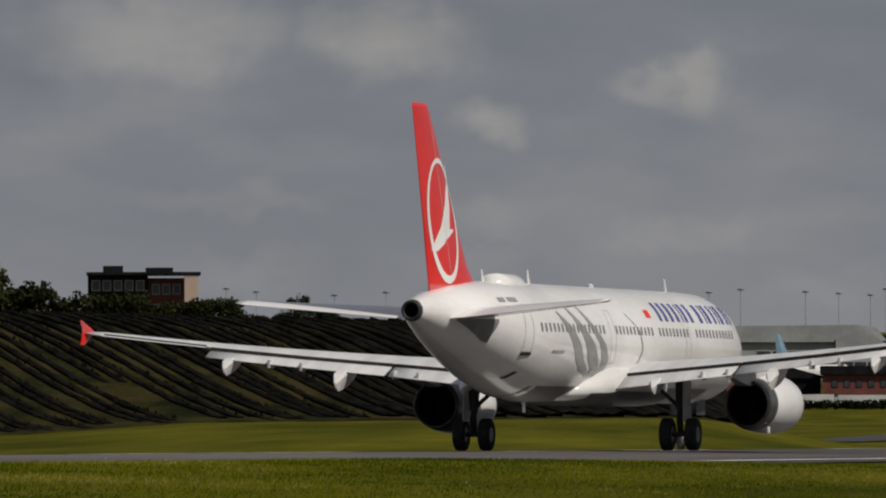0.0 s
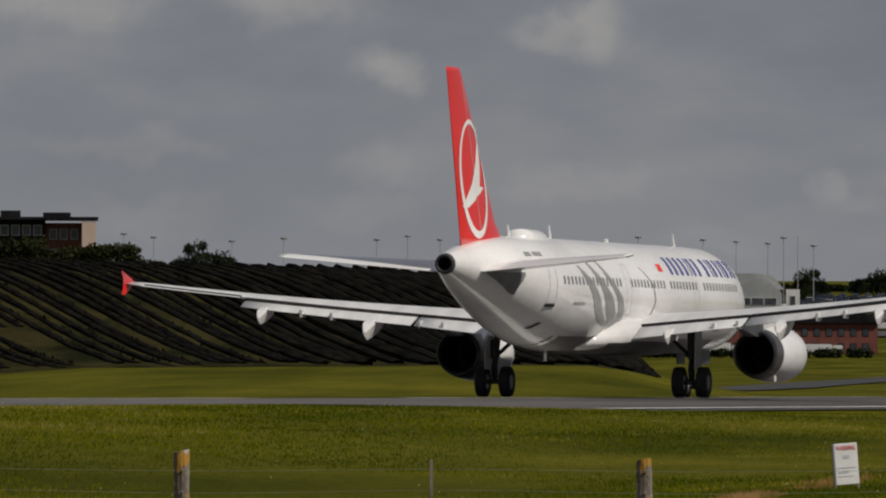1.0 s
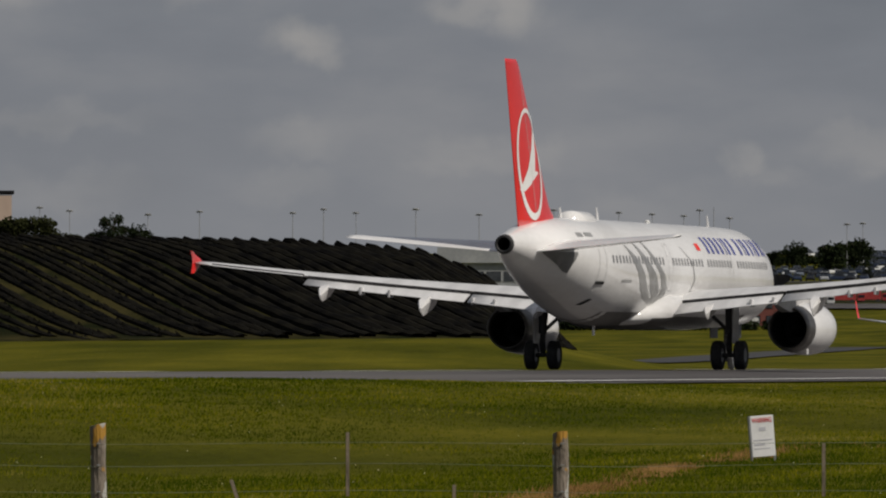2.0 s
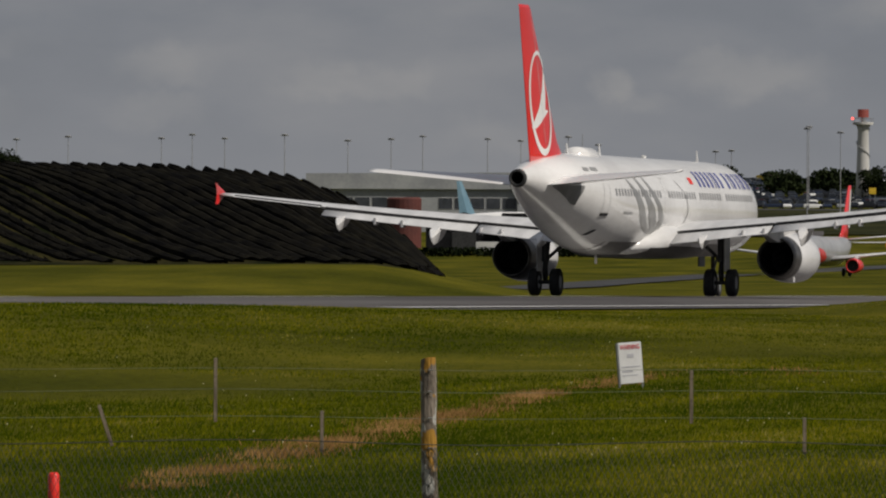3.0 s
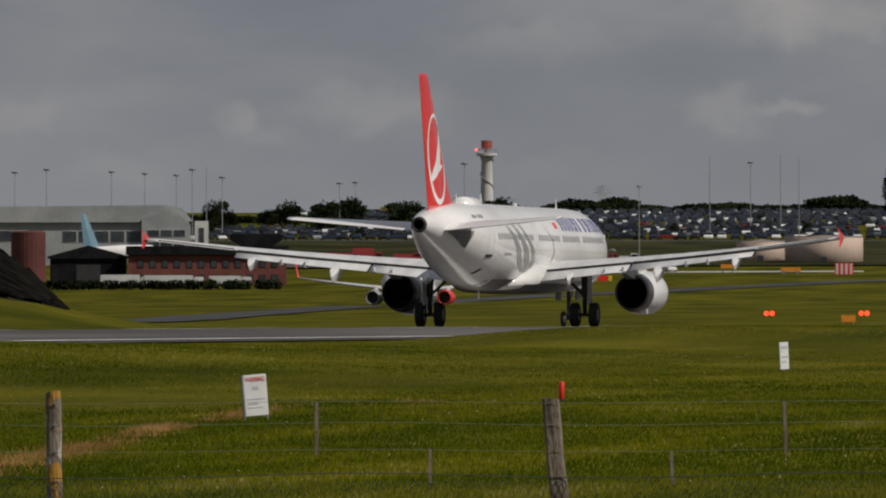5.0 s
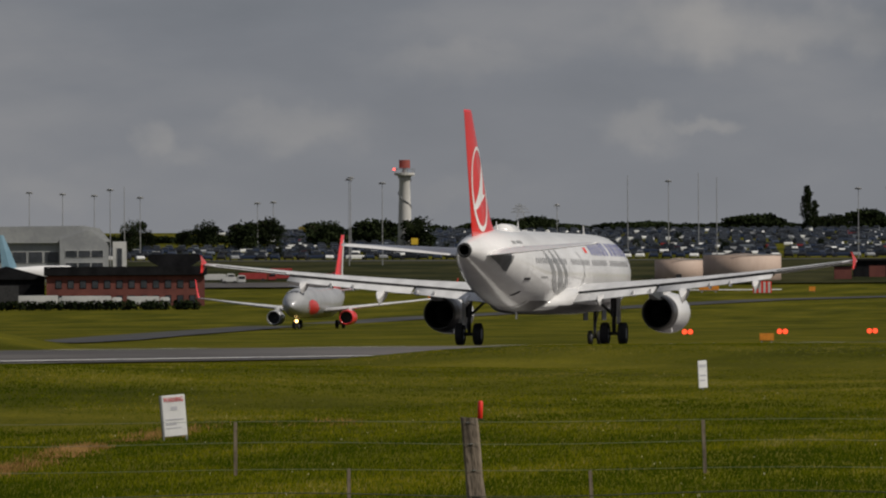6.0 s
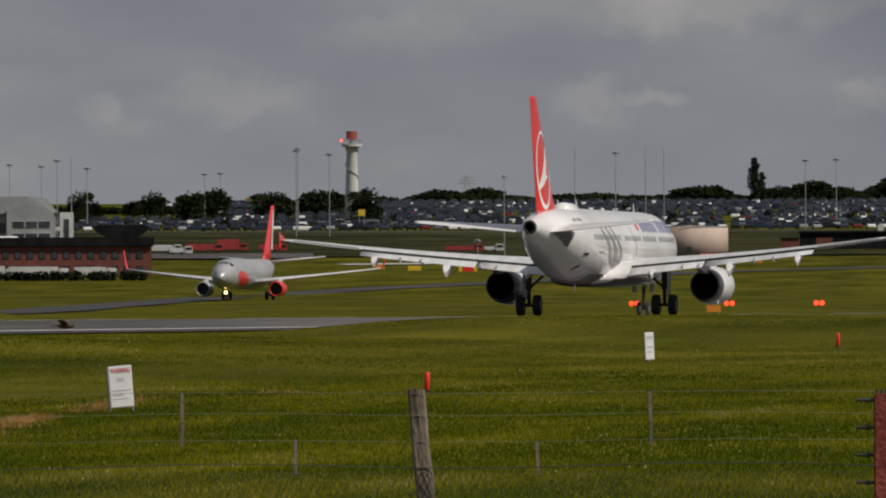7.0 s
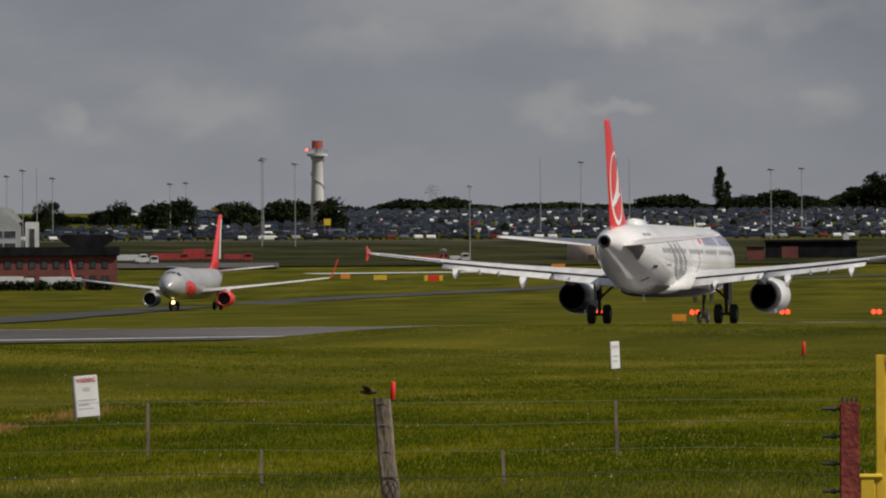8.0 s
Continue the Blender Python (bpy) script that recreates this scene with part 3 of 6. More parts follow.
def nacelle(jet, s):
    cx, cz = s * 5.75, 1.66
    body = lathe_y(((1.95, 0.80), (2.6, 0.90), (3.4, 0.99), (4.4, 1.05), (5.6, 1.07), (6.5, 1.04), (7.0, 0.97), (7.16, 0.90), (7.05, 0.84), (6.6, 0.82)), 36, cx, cz)
    e = part("engine_nacelle", body, WHITE, jet, "white engine nacelle", smooth=True)
    part("nozzle_ring", lathe_y(((2.95, 0.955), (2.75, 0.932), (2.3, 0.875), (1.94, 0.815), (1.93, 0.77), (2.5, 0.76), (3.2, 0.74)), 36, cx, cz), METAL, e, "bare metal nozzle ring", smooth=True)
    part("exhaust_recess", lathe_y(((2.02, 0.79), (2.3, 0.775), (4.2, 0.62), (4.25, 0.02)), 28, cx, cz), DARK, e, "near-black exhaust duct")
    part("exhaust_plug", lathe_y(((2.35, 0.02), (2.9, 0.20), (4.2, 0.36)), 20, cx, cz), DARK, e)
    part("inlet_fan", lathe_y(((6.55, 0.83), (6.5, 0.02)), 28, cx, cz), DARK, e)
    le, te, z = wing_line(5.75)
    bm = bmesh.new()
    loops = [[(cx + dx, y, zz) for dx, zz in ((-w, z0), (w, z0), (w * 0.8, z1), (-w * 0.8, z1))] for y, w, z0, z1 in ((6.4, 0.06, 2.62, 2.70), (5.2, 0.18, 2.55, 2.95), (3.4, 0.22, 2.35, 3.0), (1.6, 0.20, 2.30, 2.9), (0.4, 0.16, 2.45, 2.85), (-0.6, 0.04, 2.66, 2.80))]
    part("pylon", rings(bm, loops), BELLY, e)
    part("drain_mast", boxed(cx + 0.62, cx + 0.66, 2.6, 2.9, 0.62, 0.85, 0.01), WHITE, e)


def wheel(parent, x, y, r, w):
    k = part("wheel", wheel_mesh(x, y, r, w), RUBBER, parent, "black rubber tyre", smooth=True)
    bm = bmesh.new()
    for side in (-1, 1):
        tube(bm, (x + side * w * 0.30, y, r), (x + side * w * 0.44, y, r), r * 0.52, r * 0.46, 18)
    part("rim", bm, GALV, k, "dull grey wheel rim")


def wheel_mesh(x, y, r, w):
    bm = bmesh.new()
    n = 30
    prof = ((-0.40, 0.50), (-0.48, 0.62), (-0.50, 0.82), (-0.42, 0.95), (-0.25, 1.0), (-0.08, 0.992), (0.08, 0.992), (0.25, 1.0), (0.42, 0.95), (0.50, 0.82), (0.48, 0.62), (0.40, 0.50))
    return rings(bm, [[(x + w * a, y + r * q * math.cos(2 * math.pi * i / n), r + r * q * math.sin(2 * math.pi * i / n)) for i in range(n)] for a, q in prof])


def main_gear(jet, s):
    x = s * 3.80
    bm = bmesh.new()
    tube(bm, (x, 0.05, 0.55), (x, 0.0, 1.55), 0.105)
    tube(bm, (x, 0.0, 1.45), (x, -0.05, 2.9), 0.165)
    g = part("main_gear", bm, STEEL, jet, "dark steel main landing gear leg")
    part("axle", tube(bmesh.new(), (x - 0.5, 0, 0.585), (x + 0.5, 0, 0.585), 0.09), STEEL, g)
    part("side_stay", tube(tube(bmesh.new(), (x - s * 0.05, 0.02, 1.55), (x - s * 1.15, 0.05, 2.55), 0.075), (x, 0.3, 1.3), (x, 0.9, 2.6), 0.05), STEEL, g)
    bm = bmesh.new()
    tube(bm, (x, -0.2, 0.66), (x, -0.42, 1.05), 0.05)
    tube(bm, (x, -0.42, 1.05), (x, -0.2, 1.45), 0.05)
    part("torque_link", bm, STEEL, g)
    part("gear_door", boxed(x + s * 0.22, x + s * 0.27, -0.55, 0.55, 1.05, 2.75, 0.02), BELLY, g)
    for k in (-1, 1):
        wheel(g, x + k * 0.465, 0, 0.585, 0.43)


def nose_gear(jet):
    g = part("nose_gear", tube(tube(bmesh.new(), (0, 16.9, 0.38), (0, 16.95, 1.9), 0.085), (0, 16.95, 1.0), (0, 18.2, 1.9), 0.05), STEEL, jet, "dark steel nose landing gear leg")
    part("axle", tube(bmesh.new(), (-0.3, 16.9, 0.38), (0.3, 16.9, 0.38), 0.06), STEEL, g)
    part("gear_door", boxed(-0.52, -0.48, 16.2, 17.6, 1.3, 1.9, 0.01), STEEL, g)
    part("gear_door", boxed(0.48, 0.52, 16.2, 17.6, 1.3, 1.9, 0.01), STEEL, g)
    for k in (-1, 1):
        wheel(g, k * 0.25, 16.9, 0.38, 0.22)


FIN = ((5.3, -13.2, -20.3), (5.75, -14.6, -20.4), (6.3, -15.55, -20.6), (7.4, -16.6, -20.95), (9.0, -18.05, -21.5), (10.6, -19.5, -22.05), (11.55, -20.4, -22.38), (11.7, -20.7, -22.45))


def fin_skin(y, z, side=1, lift=0.012):
    zs = [f[0] for f in FIN]
    le, te = ramp(z, zs, [f[1] for f in FIN]), ramp(z, zs, [f[2] for f in FIN])
    f = min(1, max(0, (y - le) / (te - le)))
    t = 5 * 0.095 * (0.2969 * math.sqrt(f) - 0.126 * f - 0.3516 * f * f + 0.2843 * f ** 3 - 0.1036 * f ** 4) * abs(le - te)
    return (side * (t + lift), y, z)


def fin_band(pts, widths, side=1):
    """A stripe on the fin along (y, z) points."""
    bm = bmesh.new()
    loops = []
    for i, (y, z) in enumerate(pts):
        a, c = pts[max(0, i - 1)], pts[min(len(pts) - 1, i + 1)]
        d = Vector((c[0] - a[0], c[1] - a[1]))
        d.normalize()
        nrm = Vector((-d.y, d.x)) * widths[i] / 2
        loops.append([fin_skin(y + nrm.x * q, z + nrm.y * q, side) for q in (-1, -0.5, 0, 0.5, 1)])
    return rings(bm, loops, cap=False, closed=False)


def airliner():
    jet = empty("airliner", pose(RUNWAY_X, RUN[0][1], 0), "white twin-engined passenger jet with a red fin on take-off", "airplane")
    n = 44
    dense = []
    for a, c in zip(HULL, HULL[1:]):
        k = max(1, int(abs(a[0] - c[0]) / 0.7))
        dense += [tuple(a[i] + (c[i] - a[i]) * j / k for i in range(4)) for j in range(k)]
    dense.append(HULL[-1])
    hull = part("fuselage", rings(bmesh.new(), [[(w * math.cos(2 * math.pi * i / n), y, c + h * math.sin(2 * math.pi * i / n)) for i in range(n)] for y, c, w, h in dense], cap=False), WHITE, jet, "white fuselage with grey tulip stripes", smooth=True)
    # grey underside paint up to a level line, darkened to carry belly shade
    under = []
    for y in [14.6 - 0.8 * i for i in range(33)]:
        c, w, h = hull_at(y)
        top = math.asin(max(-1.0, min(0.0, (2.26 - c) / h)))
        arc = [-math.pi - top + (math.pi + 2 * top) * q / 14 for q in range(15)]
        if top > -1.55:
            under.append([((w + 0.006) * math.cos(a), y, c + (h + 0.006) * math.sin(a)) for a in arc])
    part("underside_shade_paint", rings(bmesh.new(), under, cap=False, closed=False), UNDERSHADE, hull, "grimy grey painted underside, darkened for shade", smooth=True)
    # tail cone exhaust
    part("tail_exhaust", lathe_y(((-22.2, 0.385), (-22.5, 0.36), (-22.62, 0.33), (-22.62, 0.25), (-22.3, 0.235)), 24, 0, 4.73), DARK, hull, "dark metal exhaust ring", smooth=True)
    part("exhaust_hole", lathe_y(((-22.58, 0.252), (-22.2, 0.23), (-20.9, 0.20), (-20.85, 0.01)), 20, 0, 4.73), DARK, hull)
    # belly fairing
    loops = []
    for y, w, z0, z1 in ((7.6, 0.9, 1.95, 2.3), (6.6, 1.7, 1.62, 2.6), (5.0, 2.12, 1.60, 3.0), (1.0, 2.22, 1.58, 3.15), (-2.2, 2.20, 1.60, 3.15), (-3.6, 2.08, 1.60, 2.95), (-4.8, 1.75, 1.75, 2.6), (-5.7, 1.1, 1.85, 2.2)):
        c, h = (z0 + z1) / 2, (z1 - z0) / 2
        loops.append([(w * math.copysign(abs(math.cos(a)) ** 0.6, math.cos(a)), y, c + h * math.copysign(abs(math.sin(a)) ** 0.75, math.sin(a))) for a in [2 * math.pi * i / 28 for i in range(28)]])
    fairing = part("belly_fairing", rings(bmesh.new(), loops), WHITE, hull, "white wing root fairing", smooth=True)
    # same shade-darkened grey laid over the fairing's lower half
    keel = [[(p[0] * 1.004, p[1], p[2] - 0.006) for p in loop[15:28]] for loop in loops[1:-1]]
    part("keel_shade_paint", rings(bmesh.new(), keel, cap=False, closed=False), UNDERSHADE, fairing, "grimy grey painted underside, darkened for shade", smooth=True)
    for s in (-1, 1):
        wing(jet, s)
        nacelle(jet, s)
        main_gear(jet, s)
        st = part("tailplane", rings(bmesh.new(), [foil(s * x, le, te, z + 0.10, 0.10, sweepz=-0.055 * (le - te), n=7) for x, le, te, z in ((0.2, -15.9, -20.3, 4.56), (1.2, -16.6, -20.5, 4.62), (3.5, -18.25, -21.0, 4.77), (6.15, -20.1, -21.55, 4.95), (6.4, -20.6, -21.6, 4.97))]), WHITE, jet, "pale tailplane", smooth=True)
        # tapered dark patch on the skin paints the shaded slot under the root
        plate = [[on_hull(y, 4.50 - drop * q / 4, s, 0.016) for q in range(5)] for y, drop in ((-19.9, 0.08), (-19.0, 0.30), (-18.2, 0.52), (-17.5, 0.74), (-17.0, 0.80), (-16.7, 0.30), (-16.5, 0.10))]
        part("root_seal", rings(bmesh.new(), plate, cap=False, closed=False), ROOTSHADE, st, "tailplane root plate, slot shade painted dark grey")
    nose_gear(jet)
    # fin with rudder line and round emblem
    fin = part("fin", rings(bmesh.new(), [upright(z, le, te, 0.095) for z, le, te in FIN]), RED, jet, "red fin", smooth=True)
    cy, cz, ry, rz, shear = -19.02, 7.82, 1.48, 2.0, -0.34
    pts = []
    for i in range(49):
        a = 2 * math.pi * i / 48 + 0.6
        z = cz + rz * math.sin(a)
        pts.append((cy + ry * math.cos(a) + shear * (z - cz), z))
    part("emblem_ring", fin_band(pts, [0.17 + 0.10 * (0.5 - 0.5 * math.sin(2 * math.pi * i / 48 + 0.6)) for i in range(49)]), LINE_WHITE, fin, "white ring emblem")
    arc = [(cy + 0.75 - 0.0, cz + 1.85), (cy + 0.55, cz + 1.2), (cy + 0.42, cz + 0.5), (cy + 0.30, cz - 0.05), (cy - 0.05, cz - 0.50), (cy - 0.65, cz - 0.85), (cy - 1.15, cz - 1.02)]
    part("emblem_wing", fin_band(arc, [0.06, 0.34, 0.60, 0.84, 0.72, 0.46, 0.06]), LINE_WHITE, fin, "white curved emblem stroke")
    part("emblem_beak", fin_band([(cy - 0.1, cz - 0.50), (cy + 0.55, cz - 0.42), (cy + 1.15, cz - 0.32)], [0.55, 0.32, 0.04]), LINE_WHITE, fin, "white pointed emblem stroke")
    part("rudder_seam", fin_band([(-18.15, 6.0), (-18.75, 7.4), (-19.5, 9.0), (-20.25, 10.6), (-20.75, 11.65)], [0.03] * 5), SEAM, fin)
    # radome, aerials
    loops = [[(w * math.cos(a), y, 5.78 + h * max(0, math.sin(a)) - 0.08) for a in [math.pi * i / 12 for i in range(13)]] for y, w, h in ((-12.2, 0.03, 0.05), (-12.0, 0.52, 0.42), (-11.3, 0.60, 0.46), (-9.5, 0.58, 0.45), (-8.75, 0.42, 0.33), (-8.3, 0.03, 0.05))]
    part("antenna_radome", rings(bmesh.new(), loops, cap=False), WHITE, hull, smooth=True)
    for y, h in ((-13.3, 0.42), (-7.0, 0.5), (13.3, 0.5)):
        part("blade_antenna", rings(bmesh.new(), [[(-0.025, y + 0.3, 5.84), (0.025, y + 0.3, 5.84), (0.025, y, 5.84), (-0.025, y, 5.84)], [(-0.012, y + 0.02, 5.84 + h), (0.012, y + 0.02, 5.84 + h), (0.012, y - 0.12, 5.84 + h), (-0.012, y - 0.12, 5.84 + h)]]), WHITE, hull)
    part("beacon", lathe_z(((5.86, 0.12), (5.94, 0.11), (5.99, 0.05)), 12), PALE, hull).location = (0, 2.0, 0)
    part("blade_antenna", boxed(-0.02, 0.02, -7.7, -7.4, 1.35, 1.75), WHITE, hull)
    # cabin windows on the side that faces the field
    for k, (y0, count) in enumerate(((-12.3, 17), (-1.9, 11), (4.6, 9), (10.3, 12))):
        for i in range(count):
            y = y0 + i * 0.533
            ob = part("window", hull_patch(y, y + 0.21, 4.14, 4.43, ny=1, nz=2), GLASSY, hull)
    # doors: thin seams
    for y, z0, z1, w in ((-14.0, 3.42, 5.0, 0.85), (-2.75, 3.1, 4.95, 0.7), (8.6, 3.1, 4.95, 0.7), (17.0, 3.1, 4.95, 0.85)):
        d = part("door_seam", hull_patch(y, y + 0.035, z0, z1, nz=8, ny=1), SEAM, hull, "grey door outline")
        part("seam_edge", hull_patch(y + w, y + w + 0.035, z0, z1, nz=8, ny=1), SEAM, d)
        part("seam_edge", hull_patch(y, y + w, z1, z1 + 0.03, ny=3, nz=1), SEAM, d)
        part("seam_edge", hull_patch(y, y + w, z0, z0 + 0.03, ny=3, nz=1), SEAM, d)
    part("door_sill", hull_patch(-14.05, -13.1, 3.30, 3.41, ny=4, nz=1, lift=0.03), DARK, hull, "dark door sill plate")
    part("cargo_handle", hull_patch(-13.6, -13.3, 2.52, 2.74, lean=0.22, ny=3, nz=3, lift=0.02), DARK, hull, "dark slanted vent")
    part("cargo_sill", hull_patch(8.3, 9.2, 3.0, 3.12, ny=3, nz=1, lift=0.02), DARK, hull, "dark door sill plate")
    part("type_mark", hull_patch(-10.9, -9.4, 3.40, 3.50, ny=6, nz=1), TULIP, hull, "small grey lettering bar")
    part("registration_bar", hull_patch(-15.9, -15.2, 5.10, 5.25, ny=4, nz=2), TULIP, hull, "grey registration bar")
    part("registration_bar", hull_patch(-14.9, -13.9, 5.12, 5.27, ny=4, nz=2), TULIP, hull, "grey registration bar")
    # grey tulip stripes
    part("tulip_stripe", hull_band([(-9.7, 4.85), (-8.55, 4.28), (-7.75, 3.75), (-7.1, 3.2), (-6.1, 2.85), (-5.0, 2.62)], [0.15, 0.95, 1.15, 1.2, 1.25, 0.7]), TULIP, hull, "grey curved livery petal")
    part("tulip_stripe", hull_band([(-8.3, 5.1), (-6.75, 4.28), (-5.8, 3.75), (-5.15, 3.2), (-4.6, 2.88), (-4.6, 2.62)], [0.15, 0.85, 1.3, 1.5, 1.1, 0.7]), TULIP, hull, "grey curved livery petal")
    part("tulip_stripe", hull_band([(-6.5, 5.05), (-5.1, 4.28), (-4.0, 3.75), (-3.4, 3.2), (-3.5, 2.88), (-4.1, 2.62)], [0.15, 0.7, 0.85, 0.95, 0.9, 0.5]), TULIP, hull, "grey curved livery petal")
    part("tulip_outline", hull_band([(0.2, 4.9), (1.6, 4.3), (1.9, 3.6), (1.2, 2.9), (-0.8, 2.6), (-3.0, 2.65)], [0.08, 0.14, 0.16, 0.2, 0.5, 0.3]), TULIP, hull, "thin grey livery outline")
    # airline title as plain blue bars, and the small red flag
    y = 5.3
    for w in (0.75, 0.8, 0.8, 0.75, 0.3, 0.75, 0.8, 0, 0.85, 0.3, 0.8, 0.65, 0.3, 0.8, 0.7, 0.75):
        if w:
            part("title_bar", hull_patch(y, y + w * 0.52, 4.68, 5.34, lean=0.05, ny=2, nz=4), BLUE, hull, "blue title bar")
        y += w + 0.12 if w else 0.5
    part("flag", hull_patch(3.4, 4.1, 4.78, 5.06, ny=3, nz=2), MARKRED, hull, "small red flag")
    return jet


LINE_WHITE = material("white_emblem_paint", (0.74, 0.74, 0.73), (0.82, 0.82, 0.81), 0.5, 0.3)
JET = airliner()


# ---- bank with dark planted rows ----
BANK_END = -13.05


def bank_top(b):
    """Height of the bank's crest by bearing."""
    return ramp(b, (-19.5, -18.5, -17.0, -15.6, -14.8, -13.98, -13.64, -13.3, BANK_END), (7.4, 7.2, 6.8, 6.4, 6.0, 5.4, 4.0, 1.8, -0.6))


def bank_point(b, f):
    """A point on the bank's face: f = 0 at its toe, 1 at its crest."""
    d = 548 + 34 * f
    x, y = polar(b, d)
    toe = ground_z(*polar(b, 548)) - 0.05
    return Vector((x, y, toe + (bank_top(b) - toe) * smooth01(f * 0.9 + 0.05)))


def bank():
    bm = bmesh.new()
    loops = []
    for i in range(80):
        b = -21 + (21 + BANK_END) * i / 79
        loop = [bank_point(b, f) for f in (0, 0.12, 0.25, 0.4, 0.55, 0.7, 0.85, 1.0)]
        x, y = polar(b, 600)
        loop += [Vector((x, y, bank_top(b) - 0.2)), Vector((*polar(b, 640), -1.5))]
        for p in loop:
            p.z += 0.10 * noise.noise(p * 0.35)
        loops.append(loop)
    rings(bm, loops, cap=False, closed=False)
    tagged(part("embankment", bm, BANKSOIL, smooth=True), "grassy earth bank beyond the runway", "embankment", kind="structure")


bank()


def planted_row(b0, k):
    """One dark ragged row that runs aslant down the bank."""
    rng = random.Random(400 + k)
    verts, faces = [], []
    n = full = 34
    shift = 1.55 + rng.uniform(-0.06, 0.06)
    stop = rng.uniform(0.03, 0.1) if not -16.42 < b0 + shift < -16.2 else 0.42
    for i in range(n + 1):
        f = 1.02 - (1.02 - stop) * i / full
        if b0 + shift * (1 - f) > BANK_END - 0.03:
            n = i - 1
            break
        p = bank_point(b0 + shift * (1 - f), f)
        thick = smooth01((b0 + shift * (1 - f) + 16.1) / 1.6)
        h = (0.13 + 0.26 * thick + 0.10 * rng.random()) * (0.55 + 0.45 * min(1, (n - i) / 4))
        h *= 0.25 + 0.75 * smooth01((BANK_END - b0 - shift * (1 - f)) / 0.4)
        h *= 1 + (0.3 + 0.5 * rng.random()) * max(0.0, 1 - i / 2.5)
        w = (0.22 + 0.12 * thick + 0.08 * rng.random()) * (1 - 0.4 * max(0.0, 1 - i / 2.5))
        j = rng.uniform(-0.05, 0.05)
        for dx, dz in ((-w, -0.1), (-w * 0.85, h * 0.7), (-w * 0.2 + j, h), (w * 0.3 + j, h * 0.95), (w * 0.9, h * 0.6), (w, -0.1)):
            verts.append((p.x + dx, p.y + dx * 0.2, p.z + dz))
    for i in range(n):
        for q in range(5):
            a = i * 6 + q
            faces.append((a, a + 1, a + 7, a + 6))
    # loose sprigs on top
    for i in range(90):
        f = rng.uniform(stop, 1.02)
        if b0 + shift * (1 - f) > BANK_END - 0.05:
            continue
        p = bank_point(b0 + shift * (1 - f), f) + Vector((rng.uniform(-0.25, 0.25), 0, 0.12))
        a = len(verts)
        s = rng.uniform(0.05, 0.14)
        verts += [(p.x - s, p.y, p.z), (p.x + s, p.y + 0.1, p.z), (p.x - rng.uniform(0, 0.5), p.y, p.z + s * 2)]
        faces.append((a, a + 1, a + 2))
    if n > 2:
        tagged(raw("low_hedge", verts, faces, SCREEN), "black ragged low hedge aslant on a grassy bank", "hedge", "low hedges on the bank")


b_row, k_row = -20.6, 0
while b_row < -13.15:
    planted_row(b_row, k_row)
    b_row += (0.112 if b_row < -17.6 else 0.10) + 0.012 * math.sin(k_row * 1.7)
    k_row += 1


# ---- trees ----
def crown(verts, faces, rng, cx, cy, cz, rx, rz, count, size):
    for _ in range(count):
        u, v = rng.uniform(0, 2 * math.pi), rng.uniform(-1, 1)
        r = rng.random() ** 0.4
        k = math.sqrt(1 - v * v)
        lump = 1 + 0.28 * noise.noise(Vector((math.cos(u) * k * 1.8 + cx, math.sin(u) * k * 1.8 + cy, v * 1.8)))
        p = Vector((cx + rx * r * k * math.cos(u) * lump, cy + rx * r * k * math.sin(u) * lump, cz + rz * r * v * lump))
        q = Euler((rng.uniform(0, 6.3), rng.uniform(0, 6.3), rng.uniform(0, 6.3))).to_matrix()
        s = size * rng.uniform(0.5, 1.2)
        a = len(verts)
        for dx, dy, dz in ((-1, -0.6, 0), (0.9, -0.8, 0.25), (0.8, 0.8, -0.2), (-0.7, 0.9, 0.2)):
            verts.append(tuple(p + q @ Vector((dx * s, dy * s, dz * s))))
        faces.append((a, a + 1, a + 2, a + 3))


def tree(x, y, z, h, w, mat, label, k, tall=False, group="far trees", dense=1.0):
    rng = random.Random(900 + k)
    t = empty("tree", pose(x, y, z), label, "tree", group)
    bm = bmesh.new()
    tube(bm, (0, 0, -0.3), (0, 0, h * 0.45), h * 0.035, h * 0.02, 7)
    tube(bm, (0, 0, h * 0.43), (w * 0.05, 0, h * 0.8), h * 0.02, h * 0.007, 6)
    for i in range(5):
        a = i * 1.26 + rng.random()
        z0 = h * (0.28 + 0.09 * i)
        tube(bm, (0, 0, z0), (w * 0.32 * math.cos(a), w * 0.32 * math.sin(a), z0 + h * 0.2), h * 0.013, h * 0.004, 5)
    part("trunk", bm, BARK, t)
    verts, faces = [], []
    if tall:
        for i in range(9):
            f = i / 8
            r = w / 2 * (0.22 + 0.62 * math.sin(math.pi * (0.15 + 0.75 * f)))
            crown(verts, faces, rng, rng.uniform(-0.1, 0.1) * w, 0, h * (0.1 + 0.86 * f), r, h * 0.09, int(420 * dense), h * 0.014)
    else:
        for i in range(9):
            a, f = rng.uniform(0, 6.3), rng.random()
            r = w * 0.32 * math.sqrt(rng.random())
            zz = h * (0.25 + 0.52 * f)
            s = (0.62 - 0.30 * abs(f - 0.45)) * rng.uniform(0.75, 1.05)
            crown(verts, faces, rng, r * math.cos(a), r * math.sin(a), zz, w * 0.36 * s, h * 0.25 * s, int(260 * dense), w * 0.020)
        crown(verts, faces, rng, 0, 0, h * 0.5, w * 0.33, h * 0.40, int(900 * dense), w * 0.023)
        crown(verts, faces, rng, 0, 0, h * 0.2, w * 0.40, h * 0.18, int(500 * dense), w * 0.023)
    raw("crown", verts, faces, mat, t)
    return t


